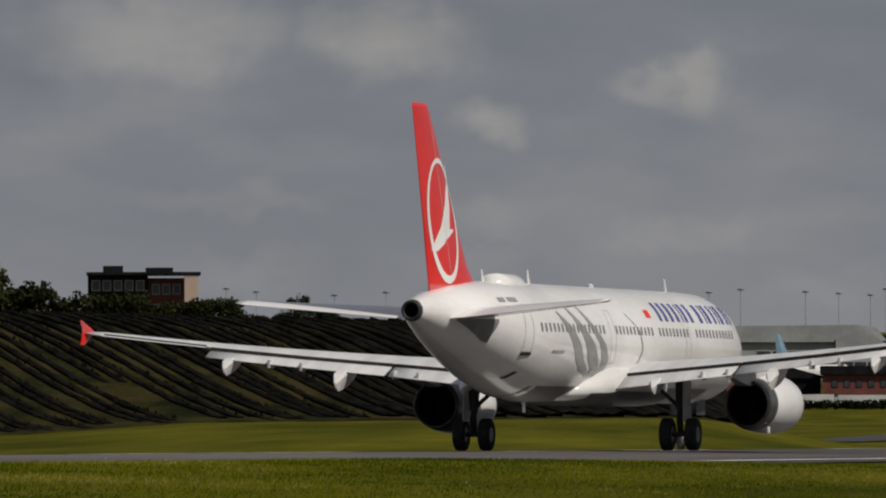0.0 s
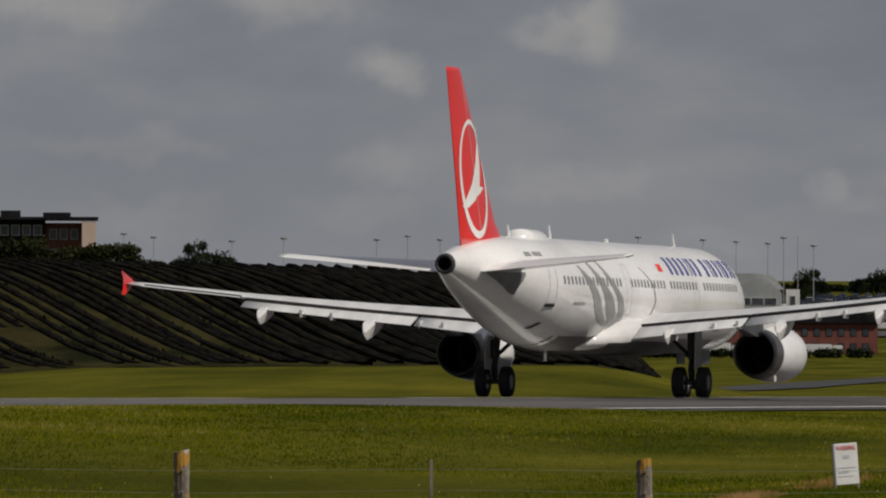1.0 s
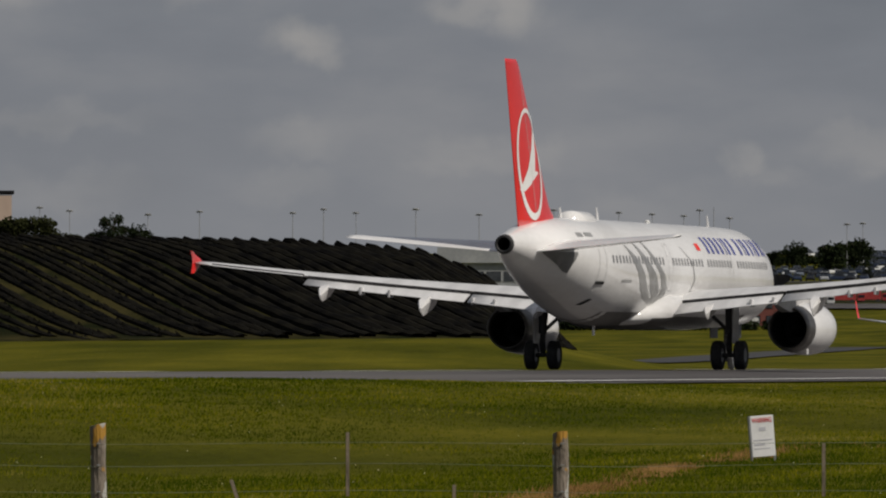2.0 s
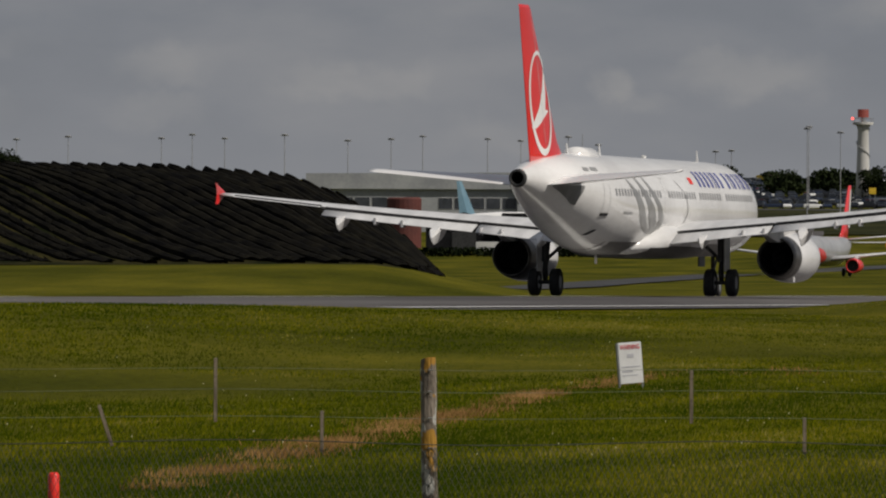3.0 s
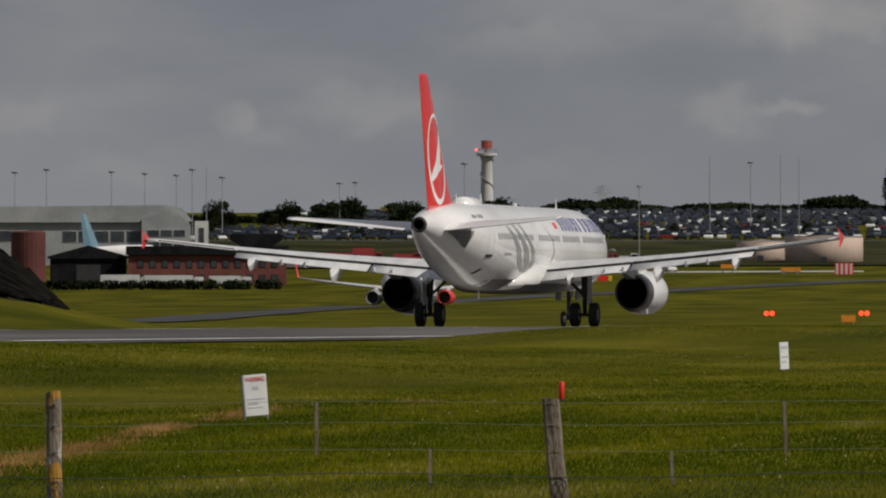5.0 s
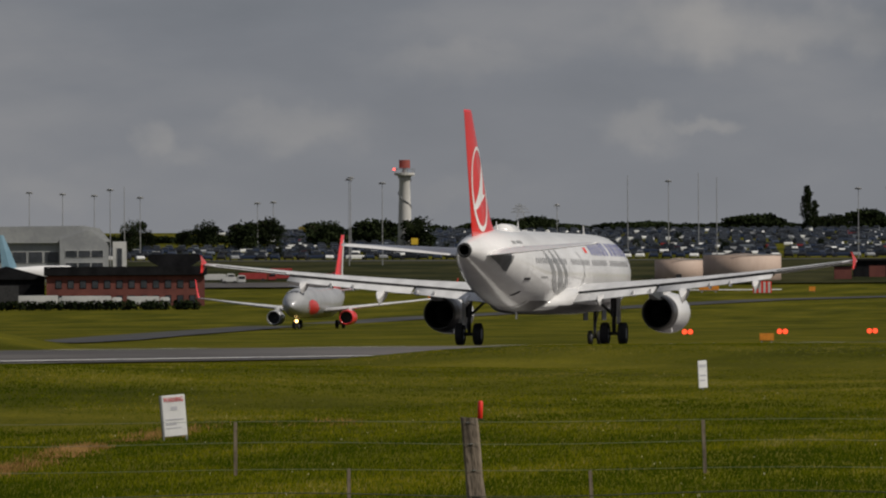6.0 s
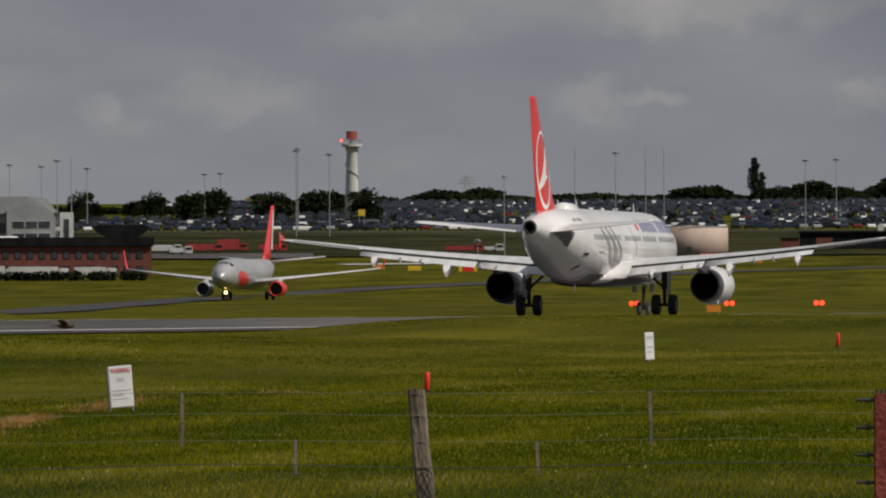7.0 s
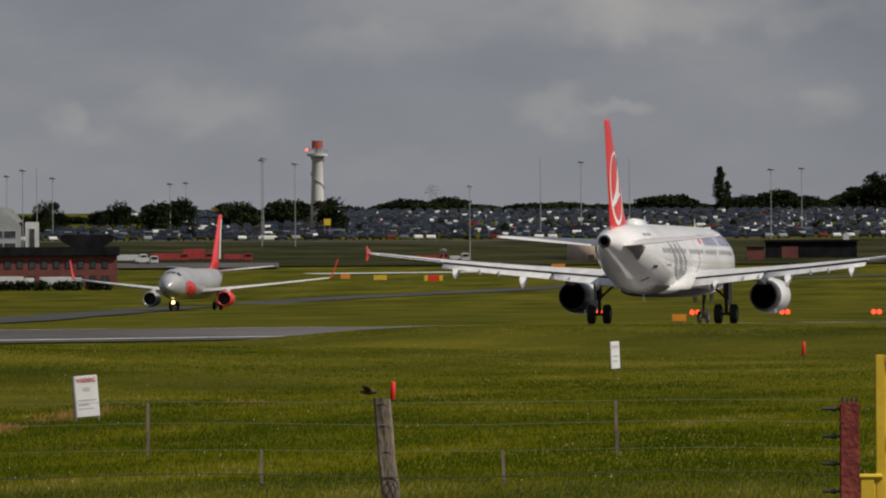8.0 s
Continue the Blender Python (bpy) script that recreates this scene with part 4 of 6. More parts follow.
def by_sight(b, e, d):
    """Height at bearing b and elevation e, d metres off."""
    return EYE[2] + d * math.tan(radians(e))


def far_tree(b, e_top, wide, d, mat, label, k, tall=False):
    x, y = polar(b, d)
    g = ground_z(x, y)
    h = max(2.5, (by_sight(b, e_top, d) - g) * 1.12)
    return tree(x, y, g, h, radians(wide) * d * 1.8, mat, label, k, tall)


TREES = ((-12.19, 0.395, 0.12), (-12.10, 0.34, 0.08), (-11.74, 0.39, 0.13), (-11.86, 0.335, 0.09), (-11.51, 0.385, 0.17), (-11.36, 0.41, 0.15), (-11.02, 0.385, 0.20), (-10.73, 0.39, 0.24), (-10.45, 0.405, 0.15),
         (-12.32, 0.30, 0.10), (-10.02, 0.42, 0.20), (-9.77, 0.43, 0.18), (-9.88, 0.40, 0.16), (-9.58, 0.37, 0.20), (-9.33, 0.36, 0.17), (-9.06, 0.39, 0.27), (-8.85, 0.345, 0.17), (-8.43, 0.435, 0.26),
         (-8.68, 0.345, 0.18), (-8.27, 0.37, 0.14), (-7.97, 0.43, 0.17), (-7.78, 0.465, 0.20), (-7.60, 0.425, 0.18), (-7.36, 0.44, 0.18), (-7.17, 0.565, 0.18), (-7.24, 0.49, 0.20), (-6.98, 0.54, 0.22), (-6.75, 0.5, 0.25),
         (-9.20, 0.35, 0.2), (-8.56, 0.36, 0.2), (-7.05, 0.45, 0.22), (-10.15, 0.36, 0.15), (-8.10, 0.37, 0.15), (-7.48, 0.38, 0.16))
for k, (b, e, w) in enumerate(TREES):
    far_tree(b, e + (0.025 if b < -10.3 else 0.0), w, (1985 if b < -10.3 else 2330) + 30 * (k % 4), LEAF, "dark leafy tree beyond the car park", k)
far_tree(-11.14, 0.345, 0.08, 2290, LEAF_GOLD, "golden-leaved tree among dark ones", 60)
far_tree(-8.128, 0.565, 0.055, 2300, LEAF, "tall narrow dark poplar", 61, tall=True)
far_tree(-8.083, 0.49, 0.045, 2310, LEAF, "narrow dark poplar beside a taller one", 62, tall=True)
# on the bank's crest
CREST = ((-17.75, 0.80, 0.42), (-17.45, 0.68, 0.36), (-17.15, 0.62, 0.34), (-16.85, 0.62, 0.30), (-16.45, 0.57, 0.25), (-16.30, 0.58, 0.22), (-16.14, 0.47, 0.20), (-17.95, 0.78, 0.4), (-16.62, 0.56, 0.24), (-15.84, 0.60, 0.22), (-15.70, 0.53, 0.26), (-15.94, 0.50, 0.14))
for k, (b, e, w) in enumerate(CREST):
    x, y = polar(b, 612)
    g = bank_top(b) - 0.9
    tree(x, y, g, max(1.5, (by_sight(b, e, 612) - g) * 1.05), radians(w) * 612 * (1.5 if k < 9 else 1.0), LEAF_OLIVE if k < 9 else LEAF, "olive-green bushy tree on the bank" if k < 9 else "dark thin-leaved tree behind the bank", 100 + k, group="trees on the bank")


def far_woods():
    """The ragged dark belt of trees behind the car park."""
    rng = random.Random(11)
    verts, faces = [], []
    b = -13.2
    while b < -6.3:
        d = 2440 if b > -10.4 else 2130
        x, y = polar(b, d)
        g = ground_z(x, y)
        top = by_sight(b, (0.375 if b > -10.4 else 0.315) + 0.035 * noise.noise(Vector((b * 6, 0, 0))), d) - g
        crown(verts, faces, rng, x, y, g + top * 0.45, 3.4, top * 0.55, 220, 0.45)
        b += 0.055
    tagged(raw("far_woods", verts, faces, LEAF), "dark distant belt of trees behind the car park", "woods", kind="stuff")


far_woods()


# ---- far buildings ----
def window_row(wall, x0, x1, z0, z1, y, n, gap, name="window", trim=None):
    """Panes set in front of a wall that faces -y, each in a frame."""
    step = (x1 - x0) / n
    for i in range(n):
        a, c = x0 + i * step + gap / 2, x0 + (i + 1) * step - gap / 2
        f = part(name, boxed(a - 0.08, c + 0.08, y - 0.06, y + 0.05, z0 - 0.08, z1 + 0.08), trim or PALE, wall)
        part("pane", boxed(a, c, y - 0.09, y - 0.062, z0, z1), PANE, f)


def facing(b, d, dz=0.0):
    x, y = polar(b, d)
    return pose(x, y, ground_z(x, y) + dz, 0, 0, -b)


def brick_offices():
    d = 1560
    h = empty("office_building", facing(-12.225, d), "two-storey red brick building with a dark flat roof", "building")
    w = radians(0.95) * d / 2
    wall = part("wall", boxed(-w, w, 0, 14, -1, 5.0), BRICK, h)
    roof = part("roof", boxed(-w - 0.4, w + 0.4, -0.6, 14.5, 5.0, 6.5, 0.1), SLATE, h, "dark roof band")
    window_row(wall, -w + 1, w - 1, 3.0, 4.2, 0, 12, 1.1, trim=SLATE)
    window_row(wall, -w + 1, w - 1, 0.5, 1.7, 0, 12, 1.1, trim=SLATE)
    plant = part("roof_plant", rings(bmesh.new(), [[(w - a, 3, z), (w - c, 3, z), (w - c, 9, z), (w - a, 9, z)] for a, c, z in ((7.4, 2.2, 6.5), (8.6, 1.2, 7.1), (9.3, 0.5, 7.6), (9.3, 0.5, 8.2), (8.8, 1.0, 8.5))]), SLATE, roof, "dark rooftop plant room")


def dark_shed():
    s = empty("store_shed", facing(-12.94, 1575), "long black-roofed store shed beside the offices", "shed")
    w = radians(0.46) * 1575 / 2
    part("wall", boxed(-w, w, 0, 12, -1, 4.2), SLATE, s)
    part("roof", rings(bmesh.new(), [[(-w - 0.4, y, 4.2), (w + 0.4, y, 4.2), (w + 0.4, y, 4.6), (0, y, 6.4), (-w - 0.4, y, 4.6)] for y in (-0.4, 12.4)]), SLATE, s)
    part("door", boxed(-2, 2, -0.08, -0.003, -0.8, 3.2), STEEL, s)


def hangar():
    d = 1730
    h = empty("terminal_building", facing(-13.10, d), "grey clad terminal building with dark glazing bands", "building")
    w = radians(1.55) * d / 2
    g = 7.0
    wall = part("wall", boxed(-w, w, 0, 30, -2, g + 0.8), CLADDING, h)
    part("roof", rings(bmesh.new(), [[(-w - 0.5, y, g + 0.8), (w * 0.86, y, g + 0.8), (w + 0.4, y, g + 1.0), (w * 0.93, y, g + 3.4), (w * 0.8, y, g + 3.9), (-w - 0.5, y, g + 3.6)] for y in (-0.7, 30)]), CLADDING, h, "pale grey vaulted roof")
    window_row(wall, -w + 2, -w * 0.25, 4.4, 6.3, 0, 5, 0.4)
    window_row(wall, 0, w * 0.62, 4.2, 6.2, 0, 5, 0.4)
    window_row(wall, w * 0.66, w - 0.6, 2.4, 6.6, 0, 4, 0.2)
    part("gable", rings(bmesh.new(), [[(w * 0.62, y, 2.0), (w - 0.3, y, 2.0), (w - 0.3, y, g + 0.8), (w * 0.85, y, g + 3.2), (w * 0.62, y, g + 1.4)] for y in (-1.4, -0.75)]), CLADDING, h, "grey clad gable")
    window_row(wall, w * 0.66, w - 0.9, 5.2, 6.4, -1.4, 3, 0.25)
    window_row(wall, w * 0.66, w - 0.9, 2.6, 4.2, -1.4, 3, 0.25)
    t = empty("stair_tower", facing(-12.26, 1720), "white block tower beside the terminal", "building")
    body = part("body", boxed(-1.25, 1.25, 0, 3, -1, 8.2, 0.05), PALE, t)
    window_row(body, -0.5, 0.5, 3.5, 7.0, 0, 1, 0.1)
    k = empty("red_fuel_store", facing(-13.30, 1600), "dark red drum-shaped store", "storage tank")
    part("drum", lathe_z(((-2, 2.9), (8.2, 2.9), (8.5, 2.6)), 24), material("maroon_drum_paint", (0.07, 0.018, 0.015), (0.11, 0.028, 0.022), 0.3, 0.8), k)
    # low boxes, hedges and trucks before the offices
    for i, (b, w, hh, m, lab) in enumerate(((-12.75, 3.2, 1.5, PALE, "white lorry trailer beside the offices"), (-12.46, 4.0, 1.4, PALE, "white lorry trailer beside the offices"), (-12.12, 2.6, 1.3, PALE, "white delivery van beside the offices"))):
        v = empty("lorry", facing(b, 1535), lab, "lorry", "lorries by the offices")
        part("cargo_box", boxed(-w, w, 0, 2.4, 0.75, 0.75 + hh, 0.08), m, v)
        part("cab", boxed(w + 0.1, w + 1.7, 0.1, 2.3, 0.5, 1.9, 0.15), PALE, v)
        for s in (-0.7, 0.6):
            part("wheel", tube(bmesh.new(), (w * s, -0.02, 0.42), (w * s, 0.3, 0.42), 0.42, n=14), RUBBER, v)
    rng = random.Random(5)
    for i, (b, wd) in enumerate(((-12.70, 0.2), (-12.48, 0.22), (-12.26, 0.2), (-12.05, 0.16), (-11.86, 0.14), (-12.9, 0.2), (-13.1, 0.2))):
        x, y = polar(b, 1525)
        verts, faces = [], []
        for s in range(7):
            crown(verts, faces, rng, (s - 3) * radians(wd) * 1525 / 7, 0, 0.75, 0.7, 0.8, 60, 0.24)
        hd = raw("hedge", verts, faces, LEAF)
        hd.matrix_basis = facing(b, 1525)
        tagged(hd, "dark clipped hedge before the offices", "hedge", "hedges by the offices")


brick_offices()
dark_shed()
hangar()


def campus():
    """The block of flats behind the bank's trees."""
    h = empty("apartment_block", facing(-16.78, 760), "grey and red block of flats behind trees", "building")
    g = ground_z(*polar(-16.78, 760))
    top = by_sight(-16.8, 0.70, 760) - g
    wall = part("wall", boxed(-4.4, 0.4, 0, 8, 0, top), SLATE, h, "blue-grey clad wing")
    w2 = part("wall", boxed(0.4, 3.3, 0.6, 8, 0, top - 0.25), BRICK, h, "brick wing")
    w3 = part("wall", boxed(3.3, 4.4, -0.8, 8, 0, top - 0.15), TAN, h, "tan end wall")
    part("roof", boxed(-4.5, 4.6, -0.9, 8.2, top, top + 0.22), SLATE, h, "dark flat roof")
    part("roof_plant", boxed(-3.2, -1.6, 2, 5, top + 0.22, top + 0.75), SLATE, h)
    part("roof_plant", boxed(0.2, 2.4, 2, 5, top + 0.22, top + 0.6), SLATE, h)
    for r in range(2):
        window_row(wall, -4.2, 0.2, top - 1.2 - 1.6 * r, top - 0.5 - 1.6 * r, 0, 5, 0.35, trim=CLADDING)
        window_row(w2, 0.6, 3.1, top - 1.5 - 1.6 * r, top - 0.8 - 1.6 * r, 0.6, 3, 0.35, trim=CLADDING)


campus()


def control_tower():
    d = 1990
    x, y = polar(-10.545, d)
    g = ground_z(x, y)
    t = empty("radar_tower", facing(-10.545, d), "tall white concrete tower with a red radar on top", "tower")
    z = lambda e: by_sight(0, e, d) - g
    top = z(0.68)
    shaft = part("shaft", lathe_z(((-1, 1.55), (top * 0.3, 1.42), (top * 0.7, 1.22), (top * 0.93, 1.12), (top, 1.5)), 24), CONCRETE, t, "tapered white concrete shaft", smooth=True)
    part("gallery", lathe_z(((top - 0.1, 1.7), (top, 2.15), (top + 0.5, 2.15), (top + 0.55, 1.2)), 24), CONCRETE, t, "round gallery")
    rail = lathe_z(((top + 1.25, 2.1), (top + 1.35, 2.1)), 20, cap=False)
    for i in range(10):
        a = i * 0.628
        tube(rail, (2.1 * math.cos(a), 2.1 * math.sin(a), top + 0.4), (2.1 * math.cos(a), 2.1 * math.sin(a), top + 1.3), 0.05, n=5)
    part("railing", rail, GALV, t)
    part("radar_pedestal", tube(bmesh.new(), (0, 0, top), (0, 0, top + 1.7), 0.55, 0.4), GALV, t)
    bm = bmesh.new()
    loops = []
    for i in range(9):
        f = i / 8 - 0.5
        yy = -0.5 + 1.8 * f * f
        loops.append([(2.3 * f, yy, top + 1.5), (2.3 * f, yy + 0.35, top + 1.5), (2.3 * f, yy + 0.75, top + 3.1), (2.3 * f, yy + 0.4, top + 3.2)])
    part("radar_dish", rings(bm, loops), REDPOST, t, "red curved radar dish")
    bm = bmesh.new()
    for i in range(26):
        a0, a1 = i * 0.33, (i + 1) * 0.33
        p = [Vector((1.35 * math.cos(a), 1.35 * math.sin(a), top * (0.95 - 0.5 * q / 26))) for a, q in ((a0, i), (a1, i + 1))]
        tube(bm, p[0], p[1], 0.09, n=5)
    part("spiral_cable", bm, GALV, t)
    part("obstacle_lamp", lathe_z(((top + 0.6, 0.28), (top + 1.0, 0.28), (top + 1.15, 0.1)), 10), glowing("red_lamp", (1, 0.12, 0.1), 2.0), t, "lit red lamp").location = (-2.2, -0.4, 0.4)


control_tower()


def mast(b, e, d, head=1.5):
    x, y = polar(b, d)
    g = ground_z(x, y)
    h = by_sight(b, e, d) - g
    m = empty("light_mast", facing(b, d), "tall slim grey floodlight mast", "light mast", "floodlight masts")
    part("pole", tube(bmesh.new(), (0, 0, -0.5), (0, 0, h - 0.2), 0.11, 0.055, 8), MASTGREY, m)
    if head:
        bm = lathe_z(((h - 0.25, 0.25), (h - 0.1, head * 0.42), (h + 0.02, head * 0.42), (h + 0.1, 0.2)), 12)
        part("head_frame", bm, MASTGREY, m)
        for s in (-1, 0, 1):
            part("floodlight", boxed(s * head * 0.36 - 0.22, s * head * 0.36 + 0.22, -0.35, 0.1, h - 0.36, h - 0.14, 0.03), MASTGREY, m)


MASTS = ((-15.63, 0.578), (-15.32, 0.595), (-14.76, 0.588), (-14.575, 0.61), (-14.38, 0.588), (-14.02, 0.61), (-13.64, 0.578), (-13.38, 0.588), (-13.19, 0.605), (-12.41, 0.57), (-12.315, 0.605), (-12.23, 0.625), (-12.135, 0.557),
         (-11.43, 0.52), (-11.335, 0.525), (-10.68, 0.637), (-10.87, 0.67), (-9.205, 0.676), (-8.96, 0.64), (-8.78, 0.69), (-8.67, 0.665), (-7.82, 0.59), (-7.635, 0.595), (-12.80, 0.59), (-12.60, 0.58), (-10.88, 0.66), (-16.10, 0.60), (-16.28, 0.62))
for k, (b, e) in enumerate(MASTS):
    mast(b, e, 1850 + 45 * (k % 5), 0 if k in (11, 17, 19, 20) else 1.4)
mast(-9.63, 0.50, 1690, 0.9)
mast(-9.79, 0.115, 1685, 1.2)


def tank(b, e_top, wide, d):
    x, y = polar(b, d)
    g = ground_z(x, y)
    h = by_sight(b, e_top, d) - g
    r = radians(wide) * d / 2
    t = empty("storage_tank", facing(b, d), "squat tan cylindrical storage tank", "storage tank", "storage tanks")
    shell = part("shell", lathe_z(((-1, r), (h - 0.1, r), (h, r - 0.15), (h + 0.25, 0.1)), 40), TAN, t, smooth=True)
    part("rim", lathe_z(((h - 0.05, r + 0.12), (h + 0.12, r + 0.12)), 40, cap=False), GALV, t)
    part("manhole", boxed(-0.5, 0.5, -r - 0.1, -r + 0.2, 0.2, 1.2, 0.08), STEEL, t)


tank(-8.90, 0.165, 0.29, 1745)
tank(-8.52, 0.19, 0.47, 1735)


def sheds():
    s = empty("low_shed", facing(-7.58, 1750), "long low black-clad shed", "shed")
    w = radians(0.55) * 1750 / 2
    part("wall", boxed(-w, w, 0, 9, -1, 3.3, 0.05), SLATE, s)
    part("roof", boxed(-w - 0.3, w + 0.3, -0.4, 9.3, 3.3, 3.65), SLATE, s)
    part("roof_box", boxed(w - 2.5, w - 1.4, 3, 4.2, 3.65, 4.8), PALE, s)
    part("door", boxed(-w + 3, -w + 6, -0.06, 0.0, -0.5, 2.4), BRICK, s)
    s = empty("brown_cabin", facing(-7.915, 1735), "small reddish-brown site cabin", "cabin")
    part("wall", boxed(-1.6, 1.6, 0, 3, -0.5, 2.6, 0.05), BRICK, s)
    part("roof", boxed(-1.75, 1.75, -0.2, 3.2, 2.6, 2.8), SLATE, s)


sheds()


# ---- the far car park ----
def car_paint():
    m = material("car_paint", (0.3, 0.3, 0.3), (0.32, 0.32, 0.32), 2, 0.5, 0.0, gloss=0.25)
    n, l = m.node_tree.nodes, m.node_tree.links
    info, r = n.new("ShaderNodeObjectInfo"), n.new("ShaderNodeValToRGB")
    r.color_ramp.interpolation = "CONSTANT"
    tones = ((0, (0.010, 0.011, 0.014)), (0.24, (0.014, 0.024, 0.052)), (0.46, (0.035, 0.046, 0.075)), (0.60, (0.12, 0.14, 0.17)), (0.68, (0.30, 0.31, 0.33)), (0.73, (0.74, 0.74, 0.73)), (0.84, (0.010, 0.013, 0.020)), (0.975, (0.16, 0.015, 0.015)))
    r.color_ramp.elements[0].color, r.color_ramp.elements[1].position = rgba(tones[0][1]), tones[1][0]
    r.color_ramp.elements[1].color = rgba(tones[1][1])
    for p, c in tones[2:]:
        r.color_ramp.elements.new(p).color = rgba(c)
    l.new(info.outputs["Random"], r.inputs["Fac"])
    l.new(r.outputs["Color"], n["Principled BSDF"].inputs["Base Color"])
    return m


CARPAINT = car_paint()


def car_shapes():
    body = rings(bmesh.new(), [[(-w, y, z0), (w, y, z0), (w, y, z0 + (z1 - z0) * 0.6), (w * 0.9, y, z1), (-w * 0.9, y, z1), (-w, y, z0 + (z1 - z0) * 0.6)] for y, w, z0, z1 in ((-2.15, 0.75, 0.35, 0.62), (-2.0, 0.85, 0.25, 0.80), (-0.9, 0.9, 0.22, 0.95), (1.3, 0.9, 0.22, 0.98), (2.0, 0.86, 0.25, 0.92), (2.15, 0.75, 0.35, 0.7))])
    cabin = rings(bmesh.new(), [[(-w0, y0, 0.93), (w0, y0, 0.93), (w1, y1, z), (-w1, y1, z)] for w0, w1, y0, y1, z in ((0.8, 0.62, -1.15, -0.45, 1.36), (0.82, 0.66, 0.2, 0.2, 1.44), (0.8, 0.62, 1.75, 1.25, 1.36))])
    return body, cabin


def car(m, label="parked car in the far car park", group="cars in the far car park"):
    c = empty("car", m, label, "car", group)
    body, cabin = car_shapes()
    part("body", body, CARPAINT, c)
    part("cabin_glass", cabin, CARGLASS, c)
    part("roof_panel", boxed(-0.6, 0.6, -0.4, 1.2, 1.38, 1.47, 0.03), CARPAINT, c)
    for x in (-0.82, 0.82):
        for y in (-1.35, 1.35):
            part("wheel", tube(bmesh.new(), (x - 0.1, y, 0.31), (x + 0.1, y, 0.31), 0.31, n=12), RUBBER, c)
    return c


def car_park():
    rng = random.Random(77)
    spots = []
    for r in range(16):
        d = 1905 + 26 * r
        b = (-12.3 if r < 5 else -10.95) - 0.05 * r
        while b < -6.85:
            spots.append((b, d + rng.uniform(-1, 1), rng.choice((0, 180)) + rng.uniform(-6, 6) + (90 if rng.random() < 0.2 else 0)))
            b += math.degrees(2.7 / d) * (1 if rng.random() > 0.07 else rng.uniform(1.5, 3))
    near = [s for s in spots if s[1] < 1963]
    first = None
    for b, d, turn in near[:290]:
        x, y = polar(b, d)
        m = pose(x, y, ground_z(x, y) + 0.05, 0, 0, turn - b)
        if first is None:
            first = car(m)
        else:
            copy_thing(first, m)
    # the rest, too small to pick apart
    verts, faces, vg, fg = [], [], [], []
    body, cabin = car_shapes()
    shape = []
    for bm in (body, cabin):
        bm.verts.index_update()
        shape.append(([v.co.copy() for v in bm.verts], [[v.index for v in f.verts] for f in bm.faces]))
        bm.free()
    for b, d, turn in near[290:] + [s for s in spots if s[1] >= 1963]:
        x, y = polar(b, d)
        m = pose(x, y, ground_z(x, y) + 0.05, 0, 0, turn - b)
        for (vs, fs), (vv, ff) in zip(shape, ((verts, faces), (vg, fg))):
            a = len(vv)
            vv += [tuple(m @ v) for v in vs]
            ff += [[i + a for i in f] for f in fs]
    lot = empty("parked_cars", None, "crowded rows of parked cars far off", "cars", kind="stuff")
    mat = car_paint()
    n, l = mat.node_tree.nodes, mat.node_tree.links
    geo = n.new("ShaderNodeNewGeometry")
    for link in list(l):
        if link.from_node.bl_idname == "ShaderNodeObjectInfo":
            to = link.to_socket
            l.remove(link)
            l.new(geo.outputs["Random Per Island"], to)
    raw("car_bodies", verts, faces, mat, lot)
    raw("car_cabins", vg, fg, CARGLASS, lot)


car_park()


def strip(name, pts, width, mat, label, lift=0.12):
    """A paved way along (bearing, distance) points, draped on the ground."""
    line = []
    for (b0, d0), (b1, d1) in zip(pts, pts[1:]):
        for i in range(14):
            line.append(Vector((*polar(b0 + (b1 - b0) * i / 14, d0 + (d1 - d0) * i / 14), 0)))
    bm = bmesh.new()
    loops = []
    for i, p in enumerate(line):
        t = (line[min(i + 1, len(line) - 1)] - line[max(i - 1, 0)]).normalized()
        s = Vector((-t.y, t.x, 0)) * width / 2
        loop = []
        for q in (-1, -0.5, 0, 0.5, 1):
            v = p + s * q
            loop.append((v.x, v.y, ground_z(v.x, v.y) + lift))
        loops.append(loop)
    rings(bm, loops, cap=False, closed=False)
    return tagged(part(name, bm, mat), label, "taxiway", kind="structure")


strip("taxiway", ((-13.3, 690), (-12.4, 900), (-11.75, 1180), (-11.35, 1345), (-10.4, 1440), (-9.4, 1510), (-8.4, 1580), (-6.5, 1640)), 9, TAXI, "dark asphalt taxiway across the grass")
ROUGH = material("dark_rough_slope", (0.014, 0.018, 0.007), (0.046, 0.044, 0.018), 0.06, 0.95, gloss=0.02)
tagged(strip("rough_slope", ((-12.6, 1800), (-10.6, 1795), (-8.4, 1795), (-6.3, 1800)), 170, ROUGH, "dark rough scrubby slope below the car park", 0.35), category="grass slope")
strip("service_road", ((-10.6, 1655), (-9.5, 1665), (-8.7, 1668), (-8.25, 1668)), 8, CONCRETE, "pale concrete service road")
tarmac = strip("car_park_road", ((-12.4, 1900), (-10.6, 1893), (-8.4, 1890), (-6.5, 1890)), 8, TAXI, "dark car park road")


